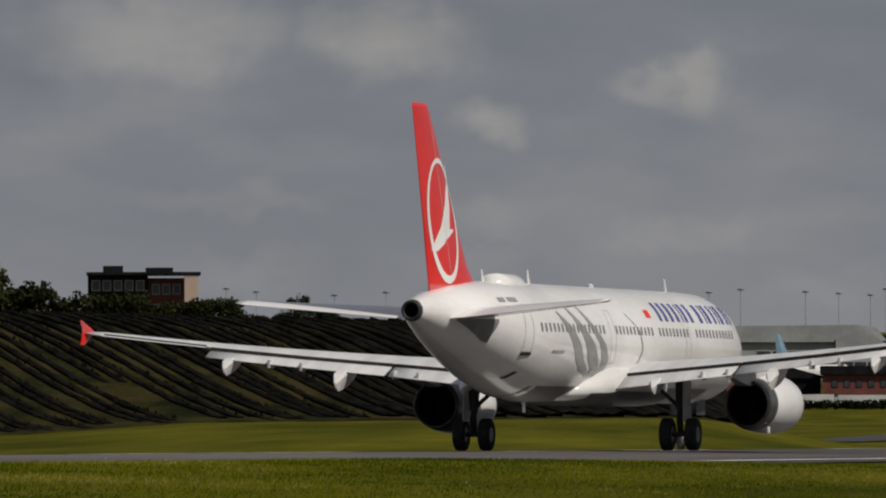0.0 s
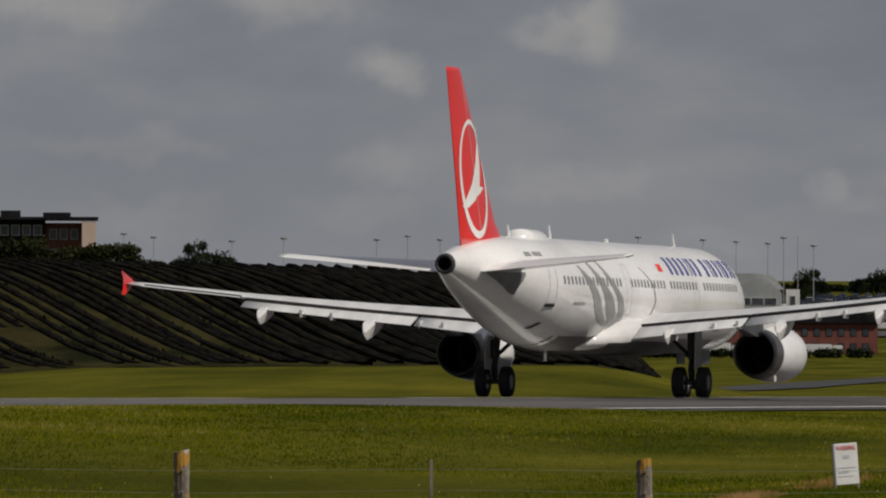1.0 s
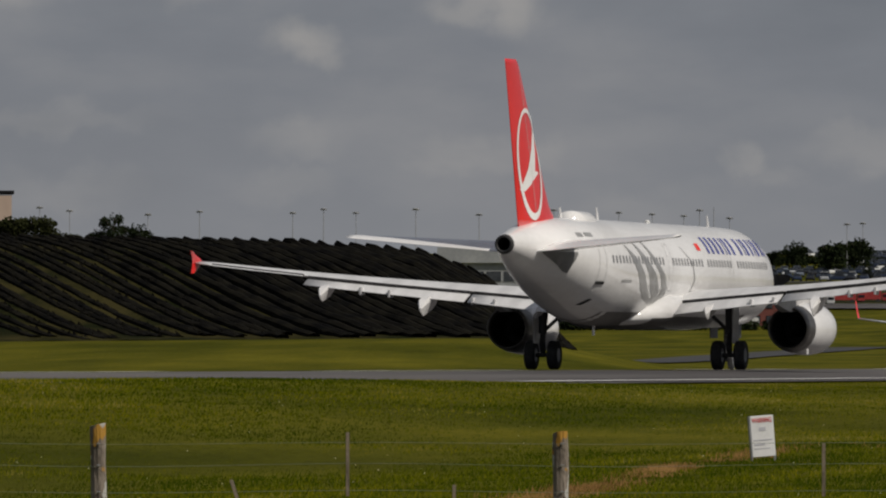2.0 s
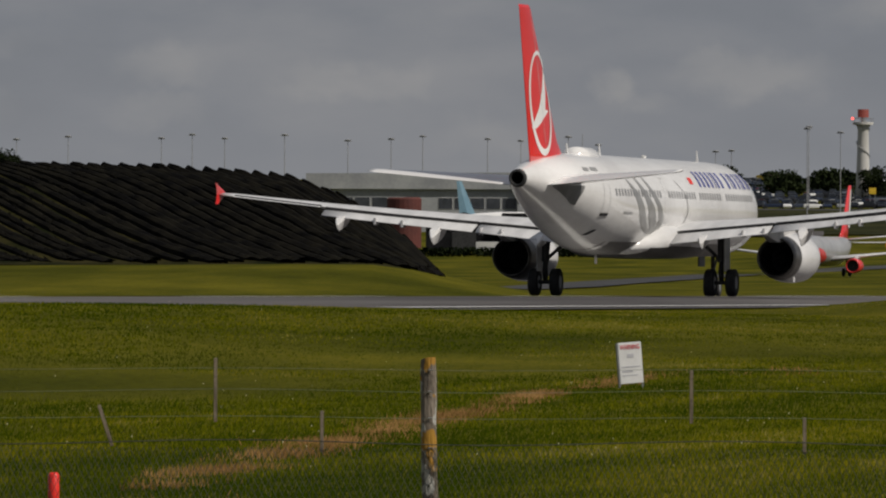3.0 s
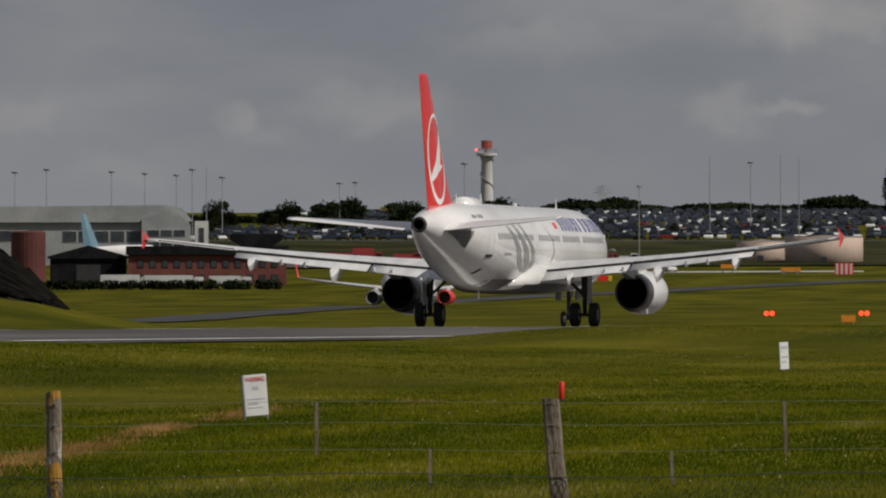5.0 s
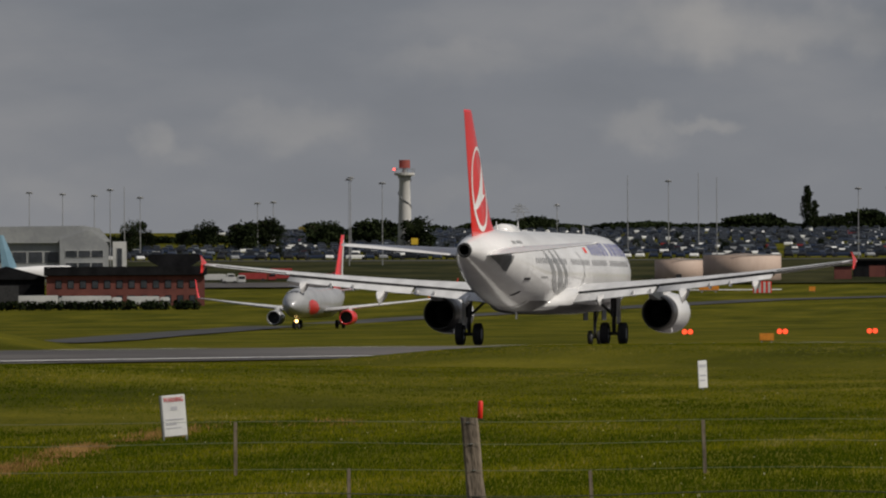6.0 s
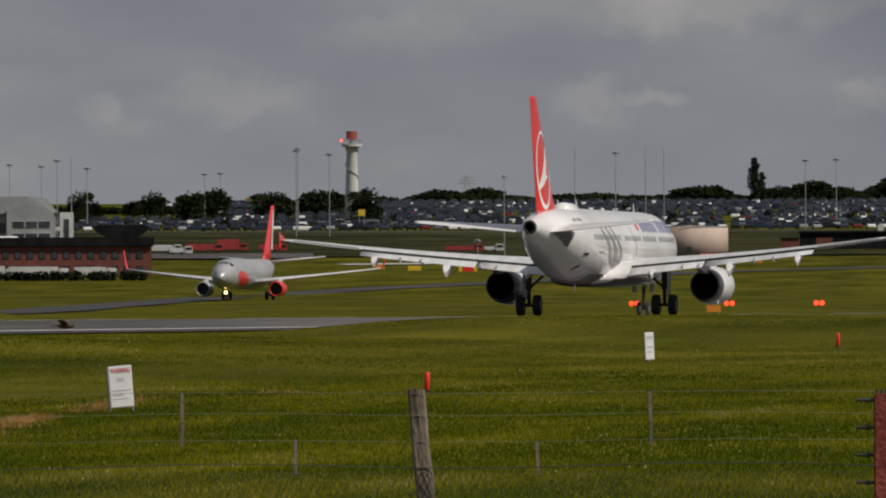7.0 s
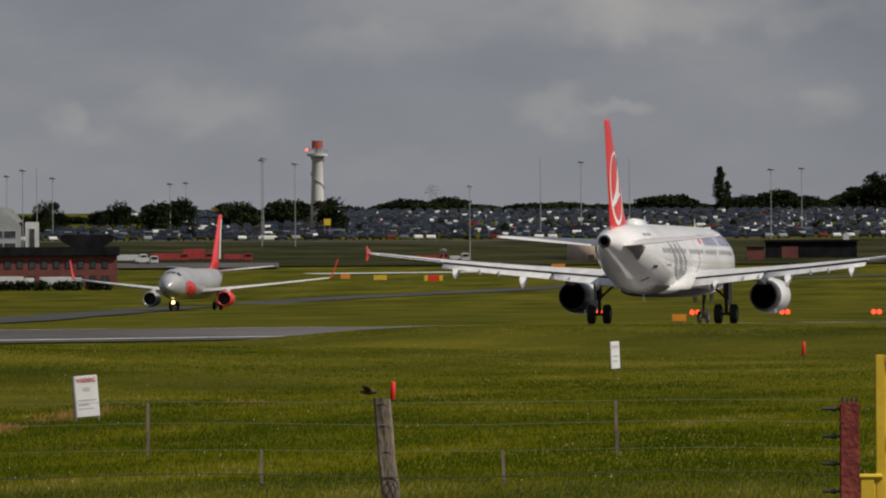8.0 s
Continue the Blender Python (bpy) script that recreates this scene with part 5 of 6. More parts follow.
# ---- airfield lights and small boards ----
def guard_light(b, d):
    g = empty("guard_light", facing(b, d), "lit twin amber runway guard light", "airfield light", "guard lights")
    part("stand", tube(tube(bmesh.new(), (-0.28, 0, -0.1), (-0.28, 0, 0.25), 0.04), (0.28, 0, -0.1), (0.28, 0, 0.25), 0.04), GALV, g)
    part("hood", boxed(-0.6, 0.6, 0.0, 0.3, 0.02, 0.5, 0.05), DARK, g)
    for x in (-0.3, 0.3):
        part("lamp", tube(bmesh.new(), (x, -0.05, 0.26), (x, 0.0, 0.26), 0.27, n=16), LAMPGLOW, g, "lit amber lamp")


for b in (-8.85, -8.28, -7.74, -7.19):
    guard_light(b, 1000)


def box_sign(b, e, w, h, d, mat, label, stripes=0):
    x, y = polar(b, d)
    g = ground_z(x, y)
    s = empty("airfield_sign", facing(b, d), label, "sign", "airfield signs")
    z = max(0.08, by_sight(b, e, d) - g)
    part("panel", boxed(-w / 2, w / 2, 0, 0.25, z, z + h, 0.03), mat, s)
    part("leg", boxed(-w * 0.4, -w * 0.3, 0.05, 0.2, -0.3, z + 0.02), GALV, s)
    part("leg", boxed(w * 0.3, w * 0.4, 0.05, 0.2, -0.3, z + 0.02), GALV, s)
    for i in range(stripes):
        a = -w / 2 + w * (2 * i + 0.5) / (2 * stripes)
        part("stripe", boxed(a, a + w / (2 * stripes), -0.03, -0.002, z + 0.08, z + h - 0.08), PALE, s, "white stripe")


box_sign(-8.375, -0.325, 1.2, 0.6, 800, ORANGE, "orange airfield marker box on the grass")
box_sign(-10.17, -0.075, 2.2, 0.8, 1600, YELLOW, "yellow airfield direction sign")
box_sign(-10.38, -0.06, 1.6, 0.8, 1610, ORANGE, "orange airfield marker sign")
box_sign(-9.85, -0.085, 1.7, 0.9, 1590, MARKRED, "dark red airfield sign between yellow ones", 0)
box_sign(-9.805, -0.085, 0.6, 0.9, 1590, YELLOW, "small yellow airfield sign")
box_sign(-9.895, -0.085, 0.6, 0.9, 1590, YELLOW, "small yellow airfield sign")
box_sign(-10.487, 0.262, 1.4, 1.3, 1908, YELLOW, "yellow square board beside the car park")
box_sign(-8.40, -0.045, 3.2, 2.0, 1640, MARKRED, "red and white striped airfield board", 4)
box_sign(-8.72, -0.02, 3.4, 0.7, 1650, ORANGE, "long orange airfield marker board")
box_sign(-8.10, -0.03, 1.1, 0.8, 1650, ORANGE, "orange airfield marker sign")
box_sign(-9.10, 0.0, 2.4, 0.7, 1660, ORANGE, "orange airfield marker sign")
service = car(facing(-9.46, 1667, 0.1) @ pose(0, 0, 0, 0, 0, 25), "white service car on the concrete road", "service cars")
for ch in service.children:
    if ch.name.startswith(("body", "roof_panel")):
        ch.data.materials[0] = PALE


def ground_vehicle(b, d, w, h, mat, label):
    v = empty("service_truck", facing(b, d, 0.1), label, "truck", "apron vehicles")
    part("cargo_box", boxed(-w, w, 0, 2.3, 0.6, 0.6 + h, 0.08), mat, v)
    part("cab", boxed(w + 0.1, w + 1.6, 0.1, 2.2, 0.45, 1.8, 0.15), mat, v)
    part("cab_window", boxed(w + 0.4, w + 1.5, 0.04, 0.097, 1.15, 1.6, 0.02), CARGLASS, v)
    for k in (-0.7, 0.7):
        part("wheel", tube(bmesh.new(), (w * k, -0.02, 0.4), (w * k, 0.3, 0.4), 0.4, n=14), RUBBER, v)


strip("apron", ((-12.05, 1712), (-11.6, 1712), (-11.15, 1712), (-10.75, 1712)), 34, ASPHALT, "grey apron below the car park", 0.45)
TRUCKRED = material("dull_red_truck_paint", (0.30, 0.03, 0.03), (0.38, 0.05, 0.045), 1, 0.5)
for b, d, w, h, m, lab in ((-11.46, 1742, 2.6, 1.2, TRUCKRED, "dull red service truck on the apron"), (-11.29, 1746, 2.0, 1.9, TRUCKRED, "dull red box truck on the apron"), (-11.70, 1738, 2.4, 1.1, PALE, "white service truck on the apron"), (-11.60, 1725, 1.3, 0.9, PALE, "white service truck on the apron"), (-11.05, 1742, 1.8, 1.0, TRUCKRED, "dull red service truck on the apron"), (-9.90, 1735, 2.6, 0.8, TRUCKRED, "dull red service truck on the slope"), (-9.72, 1735, 1.0, 0.7, PALE, "small white service truck on the slope")):
    ground_vehicle(b, d, w, h, m, lab)


def blue_tail():
    t = empty("parked_airplane", facing(-12.945, 1650), "parked airliner with a pale blue fin", "airplane")
    m = material("pale_blue_fin", (0.20, 0.36, 0.48), (0.27, 0.44, 0.56), 0.4, 0.4)
    fus = part("fuselage", rings(bmesh.new(), [[(x, 2 + r * math.cos(a), 3.4 + up + r * math.sin(a)) for a in [2 * math.pi * i / 20 for i in range(20)]] for x, r, up in ((-1.5, 0.2, 0.9), (2, 1.1, 0.5), (6, 1.9, 0), (11, 1.9, 0), (13, 1.3, -0.3), (14, 0.1, -0.6))]), WHITE, t, smooth=True)
    part("fin", rings(bmesh.new(), [[(x0, 2 - w, z), (x0 + (x1 - x0) / 2, 2 - w * 1.6, z), (x1, 2 - w, z), (x1, 2 + w, z), (x0, 2 + w, z)] for x0, x1, z, w in ((-0.6, 2.2, 4.6, 0.25), (-1.2, -0.3, 10.6, 0.1))]), m, t, "pale blue fin")
    for x in (4, 10):
        part("wheel", tube(bmesh.new(), (x, 1.2, 0.5), (x, 2.8, 0.5), 0.5, n=14), RUBBER, t)
        part("gear_leg", tube(bmesh.new(), (x, 2, 0.5), (x, 2, 2), 0.12), STEEL, t)


blue_tail()


def pylon_tower():
    """A lattice power pylon behind the trees."""
    d = 2640
    g = ground_z(*polar(-9.85, d))
    h = by_sight(0, 0.50, d) - g
    p = empty("power_pylon", facing(-9.85, d), "grey steel lattice power pylon beyond trees", "pylon")
    w = lambda z: 1.9 * (1 - z / h) + 0.25
    for sx in (-1, 1):
        for sy in (-1, 1):
            part("leg", tube(bmesh.new(), (sx * w(0), sy * w(0), -0.5), (sx * w(h), sy * w(h), h), 0.10, 0.06, 5), MASTGREY, p)
    for i in range(7):
        z0, z1 = h * i / 7, h * (i + 1) / 7
        for s in (-1, 1):
            part("brace", tube(bmesh.new(), (-s * w(z0), -w(z0), z0), (s * w(z1), -w(z1), z1), 0.05, n=4), MASTGREY, p)
    for f, r in ((0.72, 2.6), (0.84, 2.2), (0.95, 1.5)):
        part("crossarm", tube(tube(bmesh.new(), (-r, 0, h * f), (r, 0, h * f), 0.09, n=5), (-r, 0, h * f), (0, 0, h * f + 0.7), 0.06, n=5), MASTGREY, p)


pylon_tower()
for k, (b, d, hh) in enumerate(((-9.42, 1950, 3.4), (-9.15, 1990, 3.0), (-8.62, 1960, 3.6), (-8.05, 2000, 3.0), (-7.55, 1950, 3.3), (-10.3, 1960, 3.2), (-9.8, 2040, 3.0), (-8.9, 2080, 3.2), (-7.3, 2060, 3.1), (-11.3, 1930, 3.0))):
    x, y = polar(b, d)
    tree(x, y, ground_z(x, y), hh, hh * 0.9, LEAF, "small dark shrub among parked cars", 200 + k, group="car park shrubs", dense=0.4)


# ---- the second jet, taxiing ----
TAXI_SILVER = material("silver_grey_hull", (0.34, 0.345, 0.355), (0.43, 0.435, 0.44), 0.4, 0.3, 0.2)
TAXI_RED = material("bright_red_hull_paint", (0.62, 0.03, 0.035), (0.70, 0.05, 0.05), 0.4, 0.3)


def taxi_jet():
    j = empty("taxiing_airliner", None, "silver and red passenger jet taxiing with its nose light on", "airplane")
    n = 30
    st = ((19.8, 2.95, 0.05, 0.05), (19.4, 3.0, 0.55, 0.55), (18.4, 3.1, 1.1, 1.1), (17.0, 3.25, 1.55, 1.6), (15.0, 3.35, 1.83, 1.95), (12.0, 3.38, 1.88, 2.0), (-6.0, 3.38, 1.88, 2.0), (-10.0, 3.7, 1.6, 1.7), (-14.5, 4.2, 0.95, 1.0), (-18.5, 4.7, 0.2, 0.25))
    hull = part("fuselage", rings(bmesh.new(), [[(w * math.cos(2 * math.pi * i / n), y, c + h * math.sin(2 * math.pi * i / n)) for i in range(n)] for y, c, w, h in st]), TAXI_SILVER, j, smooth=True)

    def skin(y, a, lift=0.03):
        ys = [s[0] for s in st][::-1]
        c, w, h = [ramp(y, ys, [s[k] for s in st][::-1]) for k in (1, 2, 3)]
        return ((w + lift) * math.cos(a), y, c + (h + lift) * math.sin(a))

    bm = bmesh.new()
    for a0, a1 in ((0.75, 1.12), (1.2, 1.56), (1.58, 1.94), (2.02, 2.39)):
        rings(bm, [[skin(17.3 - 0.5 * abs((a0 + a1) / 2 - 1.57), a0 + (a1 - a0) * q / 3) for q in range(4)], [skin(16.5 - 0.7 * abs((a0 + a1) / 2 - 1.57), a0 + (a1 - a0) * q / 3) for q in range(4)]], cap=False, closed=False)
    part("cockpit_windows", bm, PANE, hull, "dark cockpit windows")
    part("red_patch", rings(bmesh.new(), [[skin(y, a0 + (a1 - a0) * q / 6, 0.04) for q in range(7)] for y, a0, a1 in ((15.6, 3.0, 3.5), (14.0, 2.9, 3.8), (12.0, 3.0, 4.0), (10.0, 3.2, 4.0), (8.5, 3.5, 3.8))], cap=False, closed=False), TAXI_RED, hull, "red livery patch")
    fin = part("fin", rings(bmesh.new(), [upright(z, le, te, 0.09, 6) for z, le, te in ((4.9, -9.5, -16.8), (6.2, -12.2, -17.2), (12.4, -17.4, -19.6))]), TAXI_RED, j, "red fin", smooth=True)
    for s in (-1, 1):
        band = [[(s * (0.055 + 0.045 * (12.4 - z)), y0 + (y1 - y0) * q / 3, z) for q in range(4)] for z, y0, y1 in ((6.6, -15.6, -16.6), (8.4, -16.3, -17.3), (10.2, -17.3, -18.2), (11.8, -18.4, -19.0))]
        part("fin_band", rings(bmesh.new(), band, cap=False, closed=False), PALE, fin, "pale slanted fin band")
        w = part("wing", rings(bmesh.new(), [foil(s * x, le, te, z, 0.11, n=6) for x, le, te, z in ((0.5, 4.5, -3.0, 2.2), (5.5, 2.0, -2.6, 2.75), (11, -1.0, -3.9, 3.35), (16.9, -4.2, -5.7, 4.05))]), WINGGREY, j, smooth=True)
        part("winglet", rings(bmesh.new(), [[(s * (16.9 + dx), a, z), (s * (16.98 + dx), (a + c) / 2, z), (s * (16.9 + dx), c, z), (s * (16.82 + dx), (a + c) / 2, z)] for dx, a, c, z in ((0, -4.2, -5.7, 4.05), (0.35, -5.0, -6.0, 5.0), (0.75, -6.0, -6.7, 6.5))]), TAXI_RED, w, "red upswept winglet")
        part("tailplane", rings(bmesh.new(), [foil(s * x, le, te, z, 0.09, n=5) for x, le, te, z in ((0.3, -13.0, -17.0, 4.9), (7.1, -17.2, -18.7, 5.6))]), WINGGREY, j, smooth=True)
        e = part("engine_nacelle", lathe_y(((1.2, 0.55), (2.5, 0.9), (4.6, 1.02), (5.6, 0.98), (6.0, 0.88), (5.8, 0.78)), 26, s * 4.83, 1.45), TAXI_SILVER if s > 0 else TAXI_RED, j, "engine nacelle", smooth=True)
        part("inlet_fan", lathe_y(((5.85, 0.80), (5.2, 0.76), (5.15, 0.02)), 22, s * 4.83, 1.45), DARK, e, "dark engine inlet")
        part("pylon", boxed(s * 4.83 - 0.15, s * 4.83 + 0.15, 0.5, 4.5, 2.2, 2.75, 0.05), WINGGREY, e)
        g = part("main_gear", tube(bmesh.new(), (s * 2.86, -0.6, 0.5), (s * 2.86, -0.6, 2.4), 0.13), STEEL, j)
        for k in (-1, 1):
            part("wheel", wheel_mesh(s * 2.86 + k * 0.43, -0.6, 0.565, 0.38), RUBBER, g, smooth=True)
    g = part("nose_gear", tube(bmesh.new(), (0, 15.0, 0.35), (0, 15.0, 1.9), 0.09), STEEL, j)
    for k in (-1, 1):
        part("wheel", wheel_mesh(k * 0.22, 15.0, 0.34, 0.2), RUBBER, g, smooth=True)
    part("taxi_light", lathe_y(((15.12, 0.02), (15.3, 0.22), (15.32, 0.02)), 14, 0, 1.05), LANDGLOW, g, "lit warm taxi light")
    return j


TAXIJET = taxi_jet()


# ---- near field: boundary fence, boards, marker posts ----
FENCE_D = 59.0


def fence_post(b, top_e, k, lean=0.0):
    d = FENCE_D
    x, y = polar(b, d)
    g = ground_z(x, y)
    h = by_sight(b, top_e, d) - g
    p = empty("fence_post", facing(b, d) @ pose(0, 0, 0, 0, lean, 0), "weathered wooden fence post with yellow lichen" if k < 3 else "weathered leaning wooden fence post", "fence post", "wooden fence posts")
    bm = bmesh.new()
    loops = []
    n = 12
    edge = (lambda v: math.copysign(abs(v) ** 0.45, v)) if k == 3 else (lambda v: v)
    for i in range(15):
        f = i / 14
        r = (0.056 if k == 3 else 0.050) * (1.08 - 0.12 * f)
        bend = 0.012 * math.sin(f * 4 + k)
        loops.append([(bend + r * (1 + 0.16 * noise.noise(Vector((math.cos(a) * 1.5, math.sin(a) * 1.5, f * 9 + k)))) * edge(math.cos(a)), r * edge(math.sin(a)), -0.3 + (h + 0.3) * f + (0.012 * math.cos(a + k) if i == 14 else 0)) for a in [2 * math.pi * q / n for q in range(n)]])
    part("shaft", rings(bm, loops), POSTWOOD if k == 3 else MOSSYWOOD, p)
    for e in (-0.80, -0.93, -1.09, -1.27):
        z = by_sight(b, e, d) - g
        if z < h - 0.02:
            part("staple", tube(bmesh.new(), (-0.012, -0.056, z), (0.012, -0.056, z), 0.003, n=5), GALV, p)


fence_post(-15.925, -0.688, 0)
fence_post(-13.140, -0.737, 1)
fence_post(-10.03, -0.772, 3, -6.5)
fence_post(-18.7, -0.70, 2)


def wires():
    """Strands from post to post, each a thing of its own."""
    for e, sag, r, mat in ((-0.80, 0.012, 0.0012, WIRE), (-0.93, 0.02, 0.0012, WIRE), (-1.09, 0.015, 0.0012, WIRE), (-1.24, 0.03, 0.0032, NETTING)):
        bm = bmesh.new()
        pts = []
        for i in range(70):
            b = -19.5 + 12.1 * i / 69
            x, y = polar(b, FENCE_D)
            pts.append(Vector((x, y - 0.06, by_sight(b, e - sag * math.sin(i * 0.37) * 0.5, FENCE_D))))
        rings(bm, [[p + Vector((0, r, 0)), p + Vector((0, 0, r)), p - Vector((0, r, 0)), p - Vector((0, 0, r))] for p in pts])
        tagged(part("fence_wire", bm, mat), "thin grey fence wire strung between posts", "fence wire", "fence wires")
    # diamond netting along the bottom
    x0 = -19.5
    verts, faces = [], []
    z1 = by_sight(0, -1.27, FENCE_D)
    z0 = z1 - 0.75
    step = math.degrees(0.042 / FENCE_D)
    n = int(12.1 / step)
    r = 0.0017
    for i in range(n):
        for slope in (1, -1):
            b0 = x0 + i * step
            b1 = b0 + slope * step * 9
            p0, p1 = Vector((*polar(b0, FENCE_D), z1)), Vector((*polar(b1, FENCE_D), z0))
            a = len(verts)
            verts += [(p0.x - r, p0.y - 0.06, p0.z), (p0.x + r, p0.y - 0.06, p0.z), (p1.x + r, p1.y - 0.06, p1.z), (p1.x - r, p1.y - 0.06, p1.z), (p0.x, p0.y - 0.063, p0.z), (p1.x, p1.y - 0.063, p1.z)]
            faces += [(a, a + 4, a + 5, a + 3), (a + 4, a + 1, a + 2, a + 5), (a, a + 3, a + 2, a + 1)]
    tagged(raw("fence_netting", verts, faces, NETTING), "fine diamond wire netting on the fence", "wire netting", kind="stuff")


wires()


def batten(b, e0, e1, lean=0.0, w=0.011):
    d = FENCE_D - 0.02
    z0, z1 = by_sight(b, e1, d), by_sight(b, e0, d)
    s = part("fence_batten", boxed(-w, w, -0.012, 0.012, z0 - z1, 0, 0.003), POSTWOOD)
    s.matrix_basis = pose(*polar(b, d), z1, 0, lean, -b)
    tagged(s, "thin pale batten tied to the fence wires", "fence batten", "fence battens")


for b, e0, e1, lean in ((-14.43, -0.735, -1.12, 0), (-11.57, -0.80, -1.12, 0), (-8.76, -0.80, -1.12, -2), (-13.79, -1.05, -1.30, 0), (-10.89, -1.08, -1.30, 0), (-9.44, -1.10, -1.30, -3), (-15.13, -1.02, -1.28, -18), (-17.3, -0.75, -1.3, 0)):
    batten(b, e0, e1, lean)


def gate_posts():
    d = FENCE_D
    x, y = polar(-7.355, d)
    g = ground_z(x, y)
    h = by_sight(0, -0.815, d) - g
    p = empty("gate_post", facing(-7.355, d), "rusty red painted steel gate post with bolts", "gate post")
    part("shaft", boxed(-0.062, 0.062, -0.06, 0.06, -0.3, h, 0.01), REDPOST, p)
    for i in range(4):
        part("spike", tube(bmesh.new(), (-0.045 + 0.03 * i, 0, h), (-0.045 + 0.03 * i, 0, h + 0.03), 0.007, n=6), STEEL, p)
    for z in (h - 0.04, h - 0.21, h - 0.38, h - 0.55):
        k = part("eye_bolt", tube(bmesh.new(), (-0.17, -0.02, z), (-0.05, -0.02, z), 0.010, n=8), STEEL, p)
        part("nut", tube(bmesh.new(), (-0.115, -0.02, z), (-0.085, -0.02, z), 0.018, n=6), STEEL, k)
    part("hinge", tube(bmesh.new(), (0.05, -0.03, h - 0.46), (0.2, -0.03, h - 0.46), 0.018, n=8), YELLOW, p, "yellow hinge bar")
    x, y = polar(-7.17, d)
    g = ground_z(x, y)
    h = by_sight(0, -0.53, d) - g
    q = empty("yellow_gate", facing(-7.17, d), "tall yellow painted steel gate frame", "gate")
    part("upright", boxed(-0.03, 0.03, -0.03, 0.03, -0.2, h, 0.006), YELLOW, q)
    part("top_rail", boxed(0.03, 1.2, -0.03, 0.03, h - 0.06, h, 0.006), YELLOW, q)
    part("mid_rail", boxed(0.03, 1.2, -0.025, 0.025, h - 0.56, h - 0.5, 0.006), YELLOW, q)
    part("foot_bracket", boxed(-0.13, -0.03, -0.04, 0.04, h - 0.92, h - 0.75, 0.01), YELLOW, q)
    part("panel", boxed(0.03, 1.2, -0.004, 0.004, 0.1, h - 0.06), YELLOW, q, "yellow mesh infill")


gate_posts()


def warning_board():
    d = 131.5
    s = empty("warning_sign", facing(-11.955, d), "leaning white warning board with red heading in grass", "sign")
    s.matrix_basis = facing(-11.925, d) @ pose(0, 0, 0, 0, -4.5, 14)
    board = part("board", boxed(-0.165, 0.165, -0.012, 0.012, 0.06, 0.63, 0.006), SIGNWHITE, s, "white board")
    part("edge", boxed(-0.19, -0.166, -0.02, 0.03, 0.02, 0.63, 0.004), GALV, s, "grey edge strip")
    part("leg", boxed(-0.19, -0.165, 0.0, 0.03, -0.2, 0.06), GALV, s)
    part("leg", boxed(0.14, 0.165, 0.0, 0.03, -0.2, 0.06), GALV, s)
    cu = bpy.data.curves.new("heading", "FONT")
    cu.body, cu.size, cu.align_x, cu.extrude = "WARNING", 0.085, "CENTER", 0.002
    tmp = new("heading", cu)
    bpy.context.view_layer.update()
    me = bpy.data.meshes.new_from_object(tmp.evaluated_get(bpy.context.evaluated_depsgraph_get()))
    bpy.data.objects.remove(tmp)
    me.materials.clear()
    me.materials.append(SIGNRED)
    hd = new("heading", me)
    hd.parent = board
    hd.matrix_basis = pose(0, -0.015, 0.535, 90) @ Matrix.Diagonal((0.68, 1.1, 1, 1))
    part("symbol_bar", boxed(-0.045, 0.045, -0.0155, -0.0125, 0.42, 0.47), PRINT, board, "grey print bar")
    part("text_bar", boxed(-0.14, 0.13, -0.0155, -0.0125, 0.285, 0.30), PRINT, board, "grey print bar")
    part("text_bar", boxed(-0.13, 0.02, -0.0155, -0.0125, 0.22, 0.245), PRINT, board, "grey print bar")
    part("text_bar", boxed(-0.13, 0.09, -0.0155, -0.0125, 0.17, 0.182), PRINT, board, "grey print bar")


warning_board()


def small_board():
    d = 195.0
    s = empty("notice_board", facing(-8.757, d) @ pose(0, 0, 0, 0, -3, 35), "narrow white notice board standing in grass", "sign")
    board = part("board", boxed(-0.11, 0.11, -0.012, 0.012, 0.04, 0.60, 0.006), SIGNWHITE, s)
    part("leg", boxed(-0.015, 0.015, 0.012, 0.03, -0.2, 0.5), GALV, s)
    part("text_bar", boxed(-0.08, 0.08, -0.016, -0.0125, 0.28, 0.31), PRINT, board, "grey print bar")
    part("text_bar", boxed(-0.08, 0.05, -0.016, -0.0125, 0.18, 0.21), PRINT, board, "grey print bar")
    part("text_bar", boxed(-0.08, 0.08, -0.016, -0.0125, 0.46, 0.52), PRINT, board, "grey print bar")


small_board()


def marker_post(b, d, h, lean):
    m = empty("marker_post", facing(b, d) @ pose(0, 0, 0, 0, lean, 0), "small signal-red plastic marker post in grass", "marker post", "red marker posts")
    part("shaft", lathe_z(((-0.1, 0.04), (h - 0.02, 0.04), (h, 0.025)), 12), MARKRED, m, smooth=True)
    part("base", lathe_z(((-0.05, 0.07), (0.03, 0.06)), 12), RUBBER, m)


marker_post(-10.100, 149, 0.31, 2)
marker_post(-7.63, 227, 0.35, 2)
marker_post(-15.4, 66, 0.47, 0)


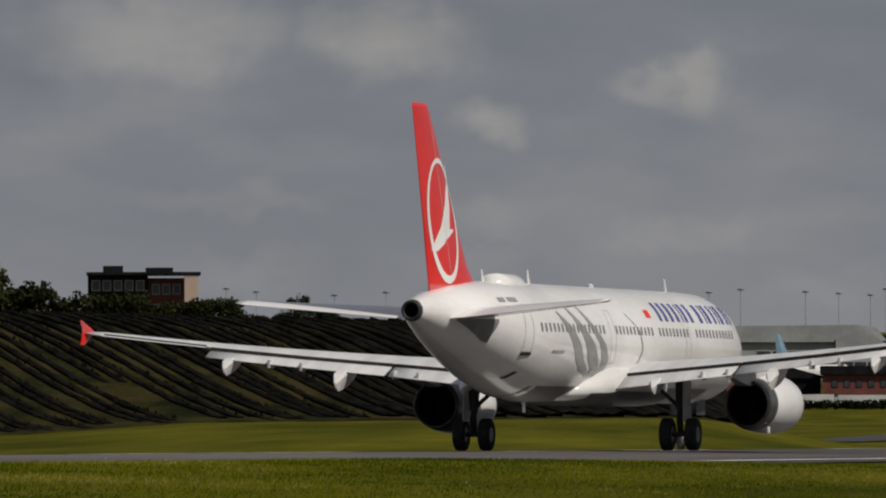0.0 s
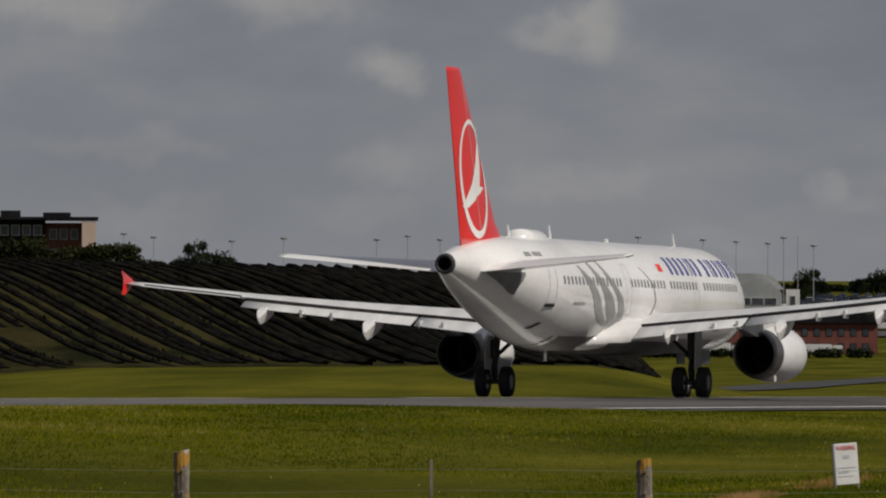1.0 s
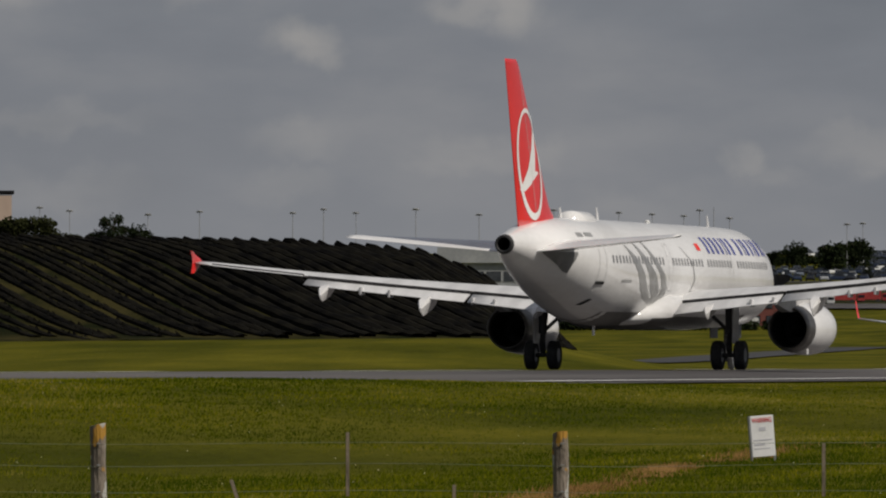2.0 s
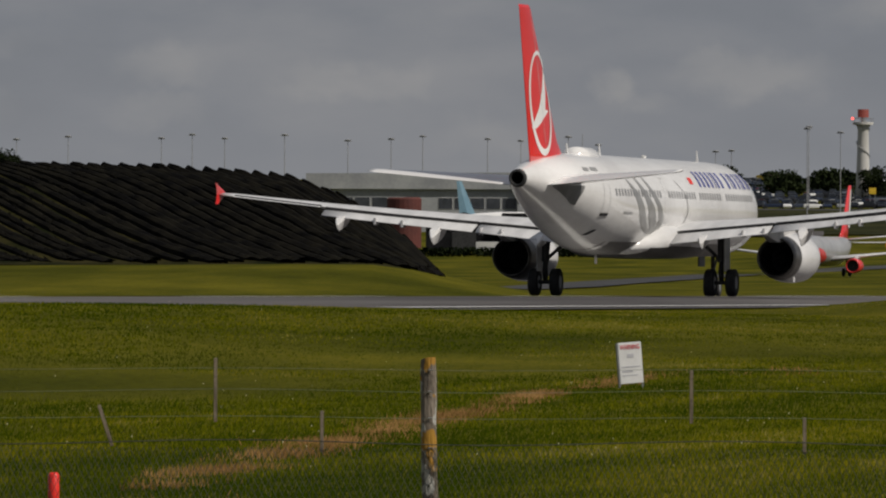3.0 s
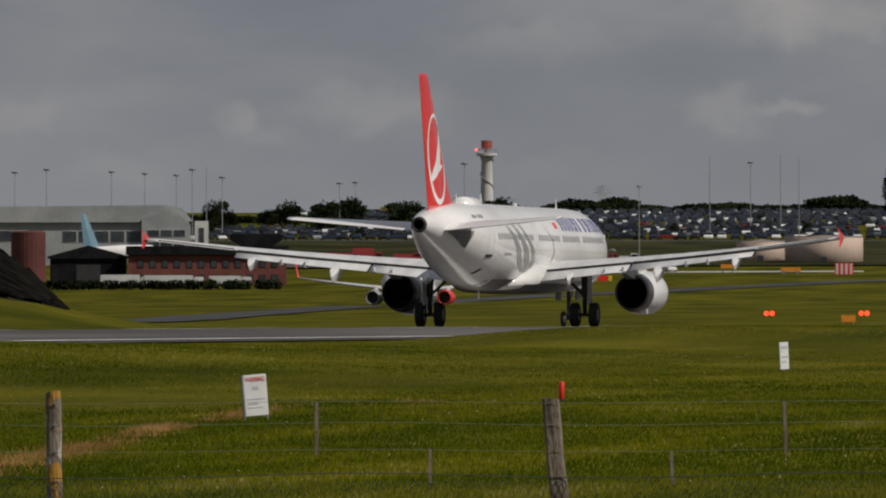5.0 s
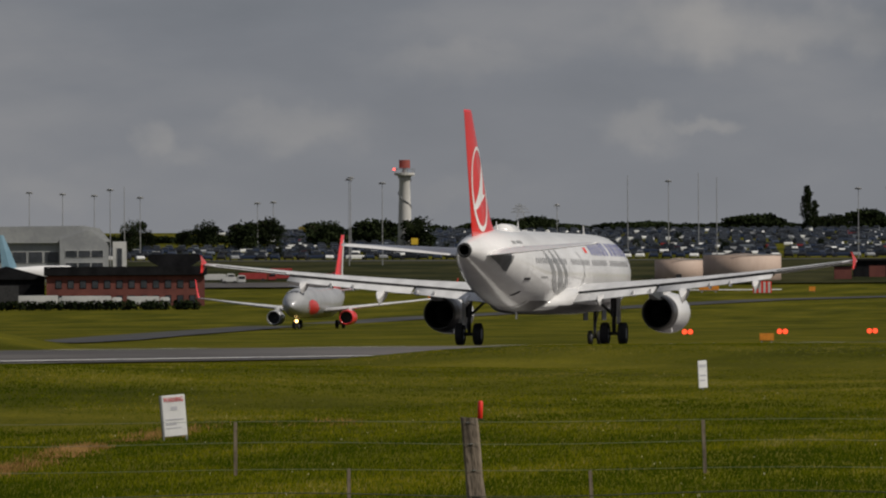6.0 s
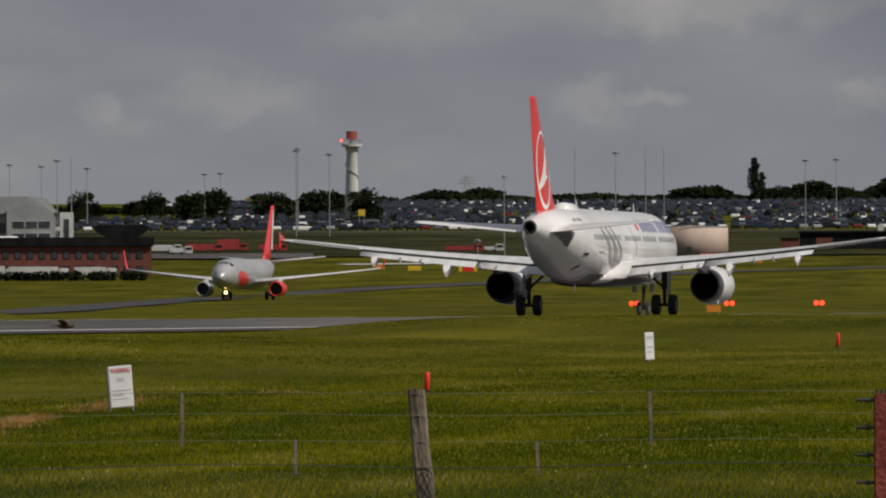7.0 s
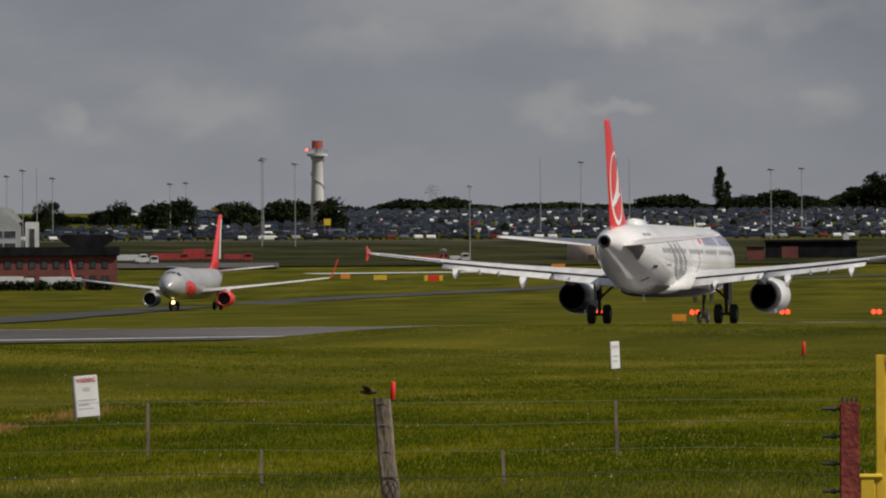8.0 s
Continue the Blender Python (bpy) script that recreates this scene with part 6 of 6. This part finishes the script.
def bird():
    """A small brown bird: body, head and two wings."""
    b = empty("bird", None, "small brown bird flying to the fence", "bird")
    m = material("brown_feathers", (0.025, 0.016, 0.010), (0.09, 0.055, 0.03), 30, 0.9)
    part("body", rings(bmesh.new(), [[(x, r * math.cos(a), r * math.sin(a)) for a in [2 * math.pi * i / 10 for i in range(10)]] for x, r in ((-0.07, 0.006), (-0.03, 0.02), (0.0, 0.027), (0.04, 0.02), (0.06, 0.017), (0.08, 0.004))]), m, b, smooth=True)
    for s in (-1, 1):
        part("wing", rings(bmesh.new(), [[(0.03 - k * 0.03, s * y, z), (-0.03 - k * 0.02, s * y, z), (-0.03 - k * 0.02, s * y, z - 0.004), (0.03 - k * 0.03, s * y, z - 0.004)] for k, y, z in ((0, 0.02, 0.01), (0.6, 0.07, 0.035), (1.4, 0.12, 0.05))]), m, b)
    part("tail", boxed(-0.12, -0.06, -0.012, 0.012, -0.004, 0.004), m, b)
    b.scale = (0.75, 0.75, 0.75)
    return b


BIRD = bird()


# ---- grass ----
def tufts(name, mat, count, seed, place, hmin, hmax, label, each=4):
    """Thin single blades in loose tufts."""
    rng = np.random.default_rng(seed)
    xs, ys = place(rng, count)
    g = np.array([ground_z(x, y) for x, y in zip(xs, ys)])
    xs, ys, g = np.repeat(xs, each), np.repeat(ys, each), np.repeat(g, each)
    n = len(xs)
    d = np.hypot(xs, ys)
    h = (hmin + (hmax - hmin) * rng.random(n) ** 2) * np.clip(1 - (d - 120) / 190, 0.4, 1.0)
    w = 0.003 + 0.000028 * d
    x, y = xs + rng.uniform(-0.15, 0.15, n), ys + rng.uniform(-0.35, 0.35, n)
    lx, ly = rng.uniform(-0.8, 0.8, n) * h, rng.uniform(0.1, 1.1, n) * h
    v = np.empty((n, 3, 3))
    v[:, 0] = np.stack((x - w, y, g - 0.01), 1)
    v[:, 1] = np.stack((x + w, y + w, g - 0.01), 1)
    v[:, 2] = np.stack((x + lx, y + ly, g + h), 1)
    faces = np.arange(n * 3).reshape(n, 3)
    return tagged(raw(name, v.reshape(-1, 3).tolist(), faces.tolist(), mat), label, "grass", kind="stuff")


def field_place(rng, count):
    d = 66 * np.exp(rng.random(count) * math.log(335 / 66))
    b = np.radians(rng.uniform(-18.2, -6.6, count))
    x, y = d * np.sin(b), d * np.cos(b)
    keep = x - RUNWAY_X > 23.2
    return x[keep], y[keep]


def straw_place(rng, count):
    line = ((-14.9, 78), (-14.39, 85), (-13.8, 95), (-13.23, 106), (-12.7, 118), (-12.3, 130), (-12.0, 137), (-11.6, 143), (-11.2, 147), (-10.85, 147))
    weights = (0.8, 1, 1, 1, 0.9, 0.22, 0.10, 0.02, 0.12)
    seg = rng.choice(9, count, p=np.array(weights) / sum(weights))
    f = rng.random(count)
    b = np.array([line[s][0] + (line[s + 1][0] - line[s][0]) * q for s, q in zip(seg, f)])
    d = np.array([line[s][1] + (line[s + 1][1] - line[s][1]) * q for s, q in zip(seg, f)]) + rng.normal(0, 2.2, count)
    b = np.radians(b)
    x, y = d * np.sin(b), d * np.cos(b)
    keep = np.array([noise.noise(Vector((p * 1.3, q * 0.22, 3.0))) > 0.0 for p, q in zip(x, y)])
    return x[keep], y[keep]


tufts("grass_blades", BLADES, 140000, 3, field_place, 0.02, 0.075, "uneven blades of green and yellowish grass")
tufts("straw_grass", STRAW, 4000, 4, straw_place, 0.02, 0.11, "dry straw-coloured grass along a worn track")


def flowers():
    """Small pale flower heads scattered over the field."""
    rng = random.Random(21)
    verts, faces = [], []
    for _ in range(260):
        d, b = 85 * math.exp(rng.random() * 1.15), rng.uniform(-17.5, -6.8)
        x, y = polar(b, d)
        if x - RUNWAY_X < 26:
            continue
        z, r = ground_z(x, y) + rng.uniform(0.04, 0.08), rng.uniform(0.003, 0.008)
        a = len(verts)
        verts += [(x - r, y, z), (x, y - r, z - r * 0.5), (x + r, y, z), (x, y + r, z + r * 0.8), (x, y, z - 0.02)]
        faces += [(a, a + 1, a + 2, a + 3), (a, a + 4, a + 1), (a + 1, a + 4, a + 2)]
    tagged(raw("field_flowers", verts, faces, FLOWER), "tiny pale flower heads scattered in grass", "flowers", kind="stuff")


FLOWER = material("pale_petals", (0.36, 0.33, 0.16), (0.5, 0.48, 0.36), 0.4, 0.8)
flowers()


# ---- what moves ----
TAXI_RUN = ((0.0, -10.475, 1326), (2.0, -10.67, 1302), (4.0, -10.87, 1278), (6.0, -11.07, 1254), (8.0, -11.283, 1230))
BIRD_RUN = ((0.0, -30.0, -0.2), (4.0, -22.0, -0.25), (6.0, -16.0, -0.32), (6.9, -12.75, -0.385), (7.1, -11.84, -0.395), (7.2, -11.50, -0.40), (7.5, -10.58, -0.61), (7.8, -10.26, -0.735), (8.0, -10.245, -0.739))


def motions():
    walk(JET, [(t, pose(RUNWAY_X, s, -FALL * (s - 330) + 0.03, -0.295)) for t, s in RUN])
    rows = []
    for t, b, d in TAXI_RUN:
        x, y = polar(b, d)
        rows.append((t, pose(x, y, ground_z(x, y) + 0.12, 0, 0, 180 - b - 10.5)))
    walk(TAXIJET, rows)
    walk(BIRD, [(t, pose(*polar(b, FENCE_D - 0.05), by_sight(b, e, FENCE_D - 0.05), 0, 0, 10)) for t, b, e in BIRD_RUN])


motions()
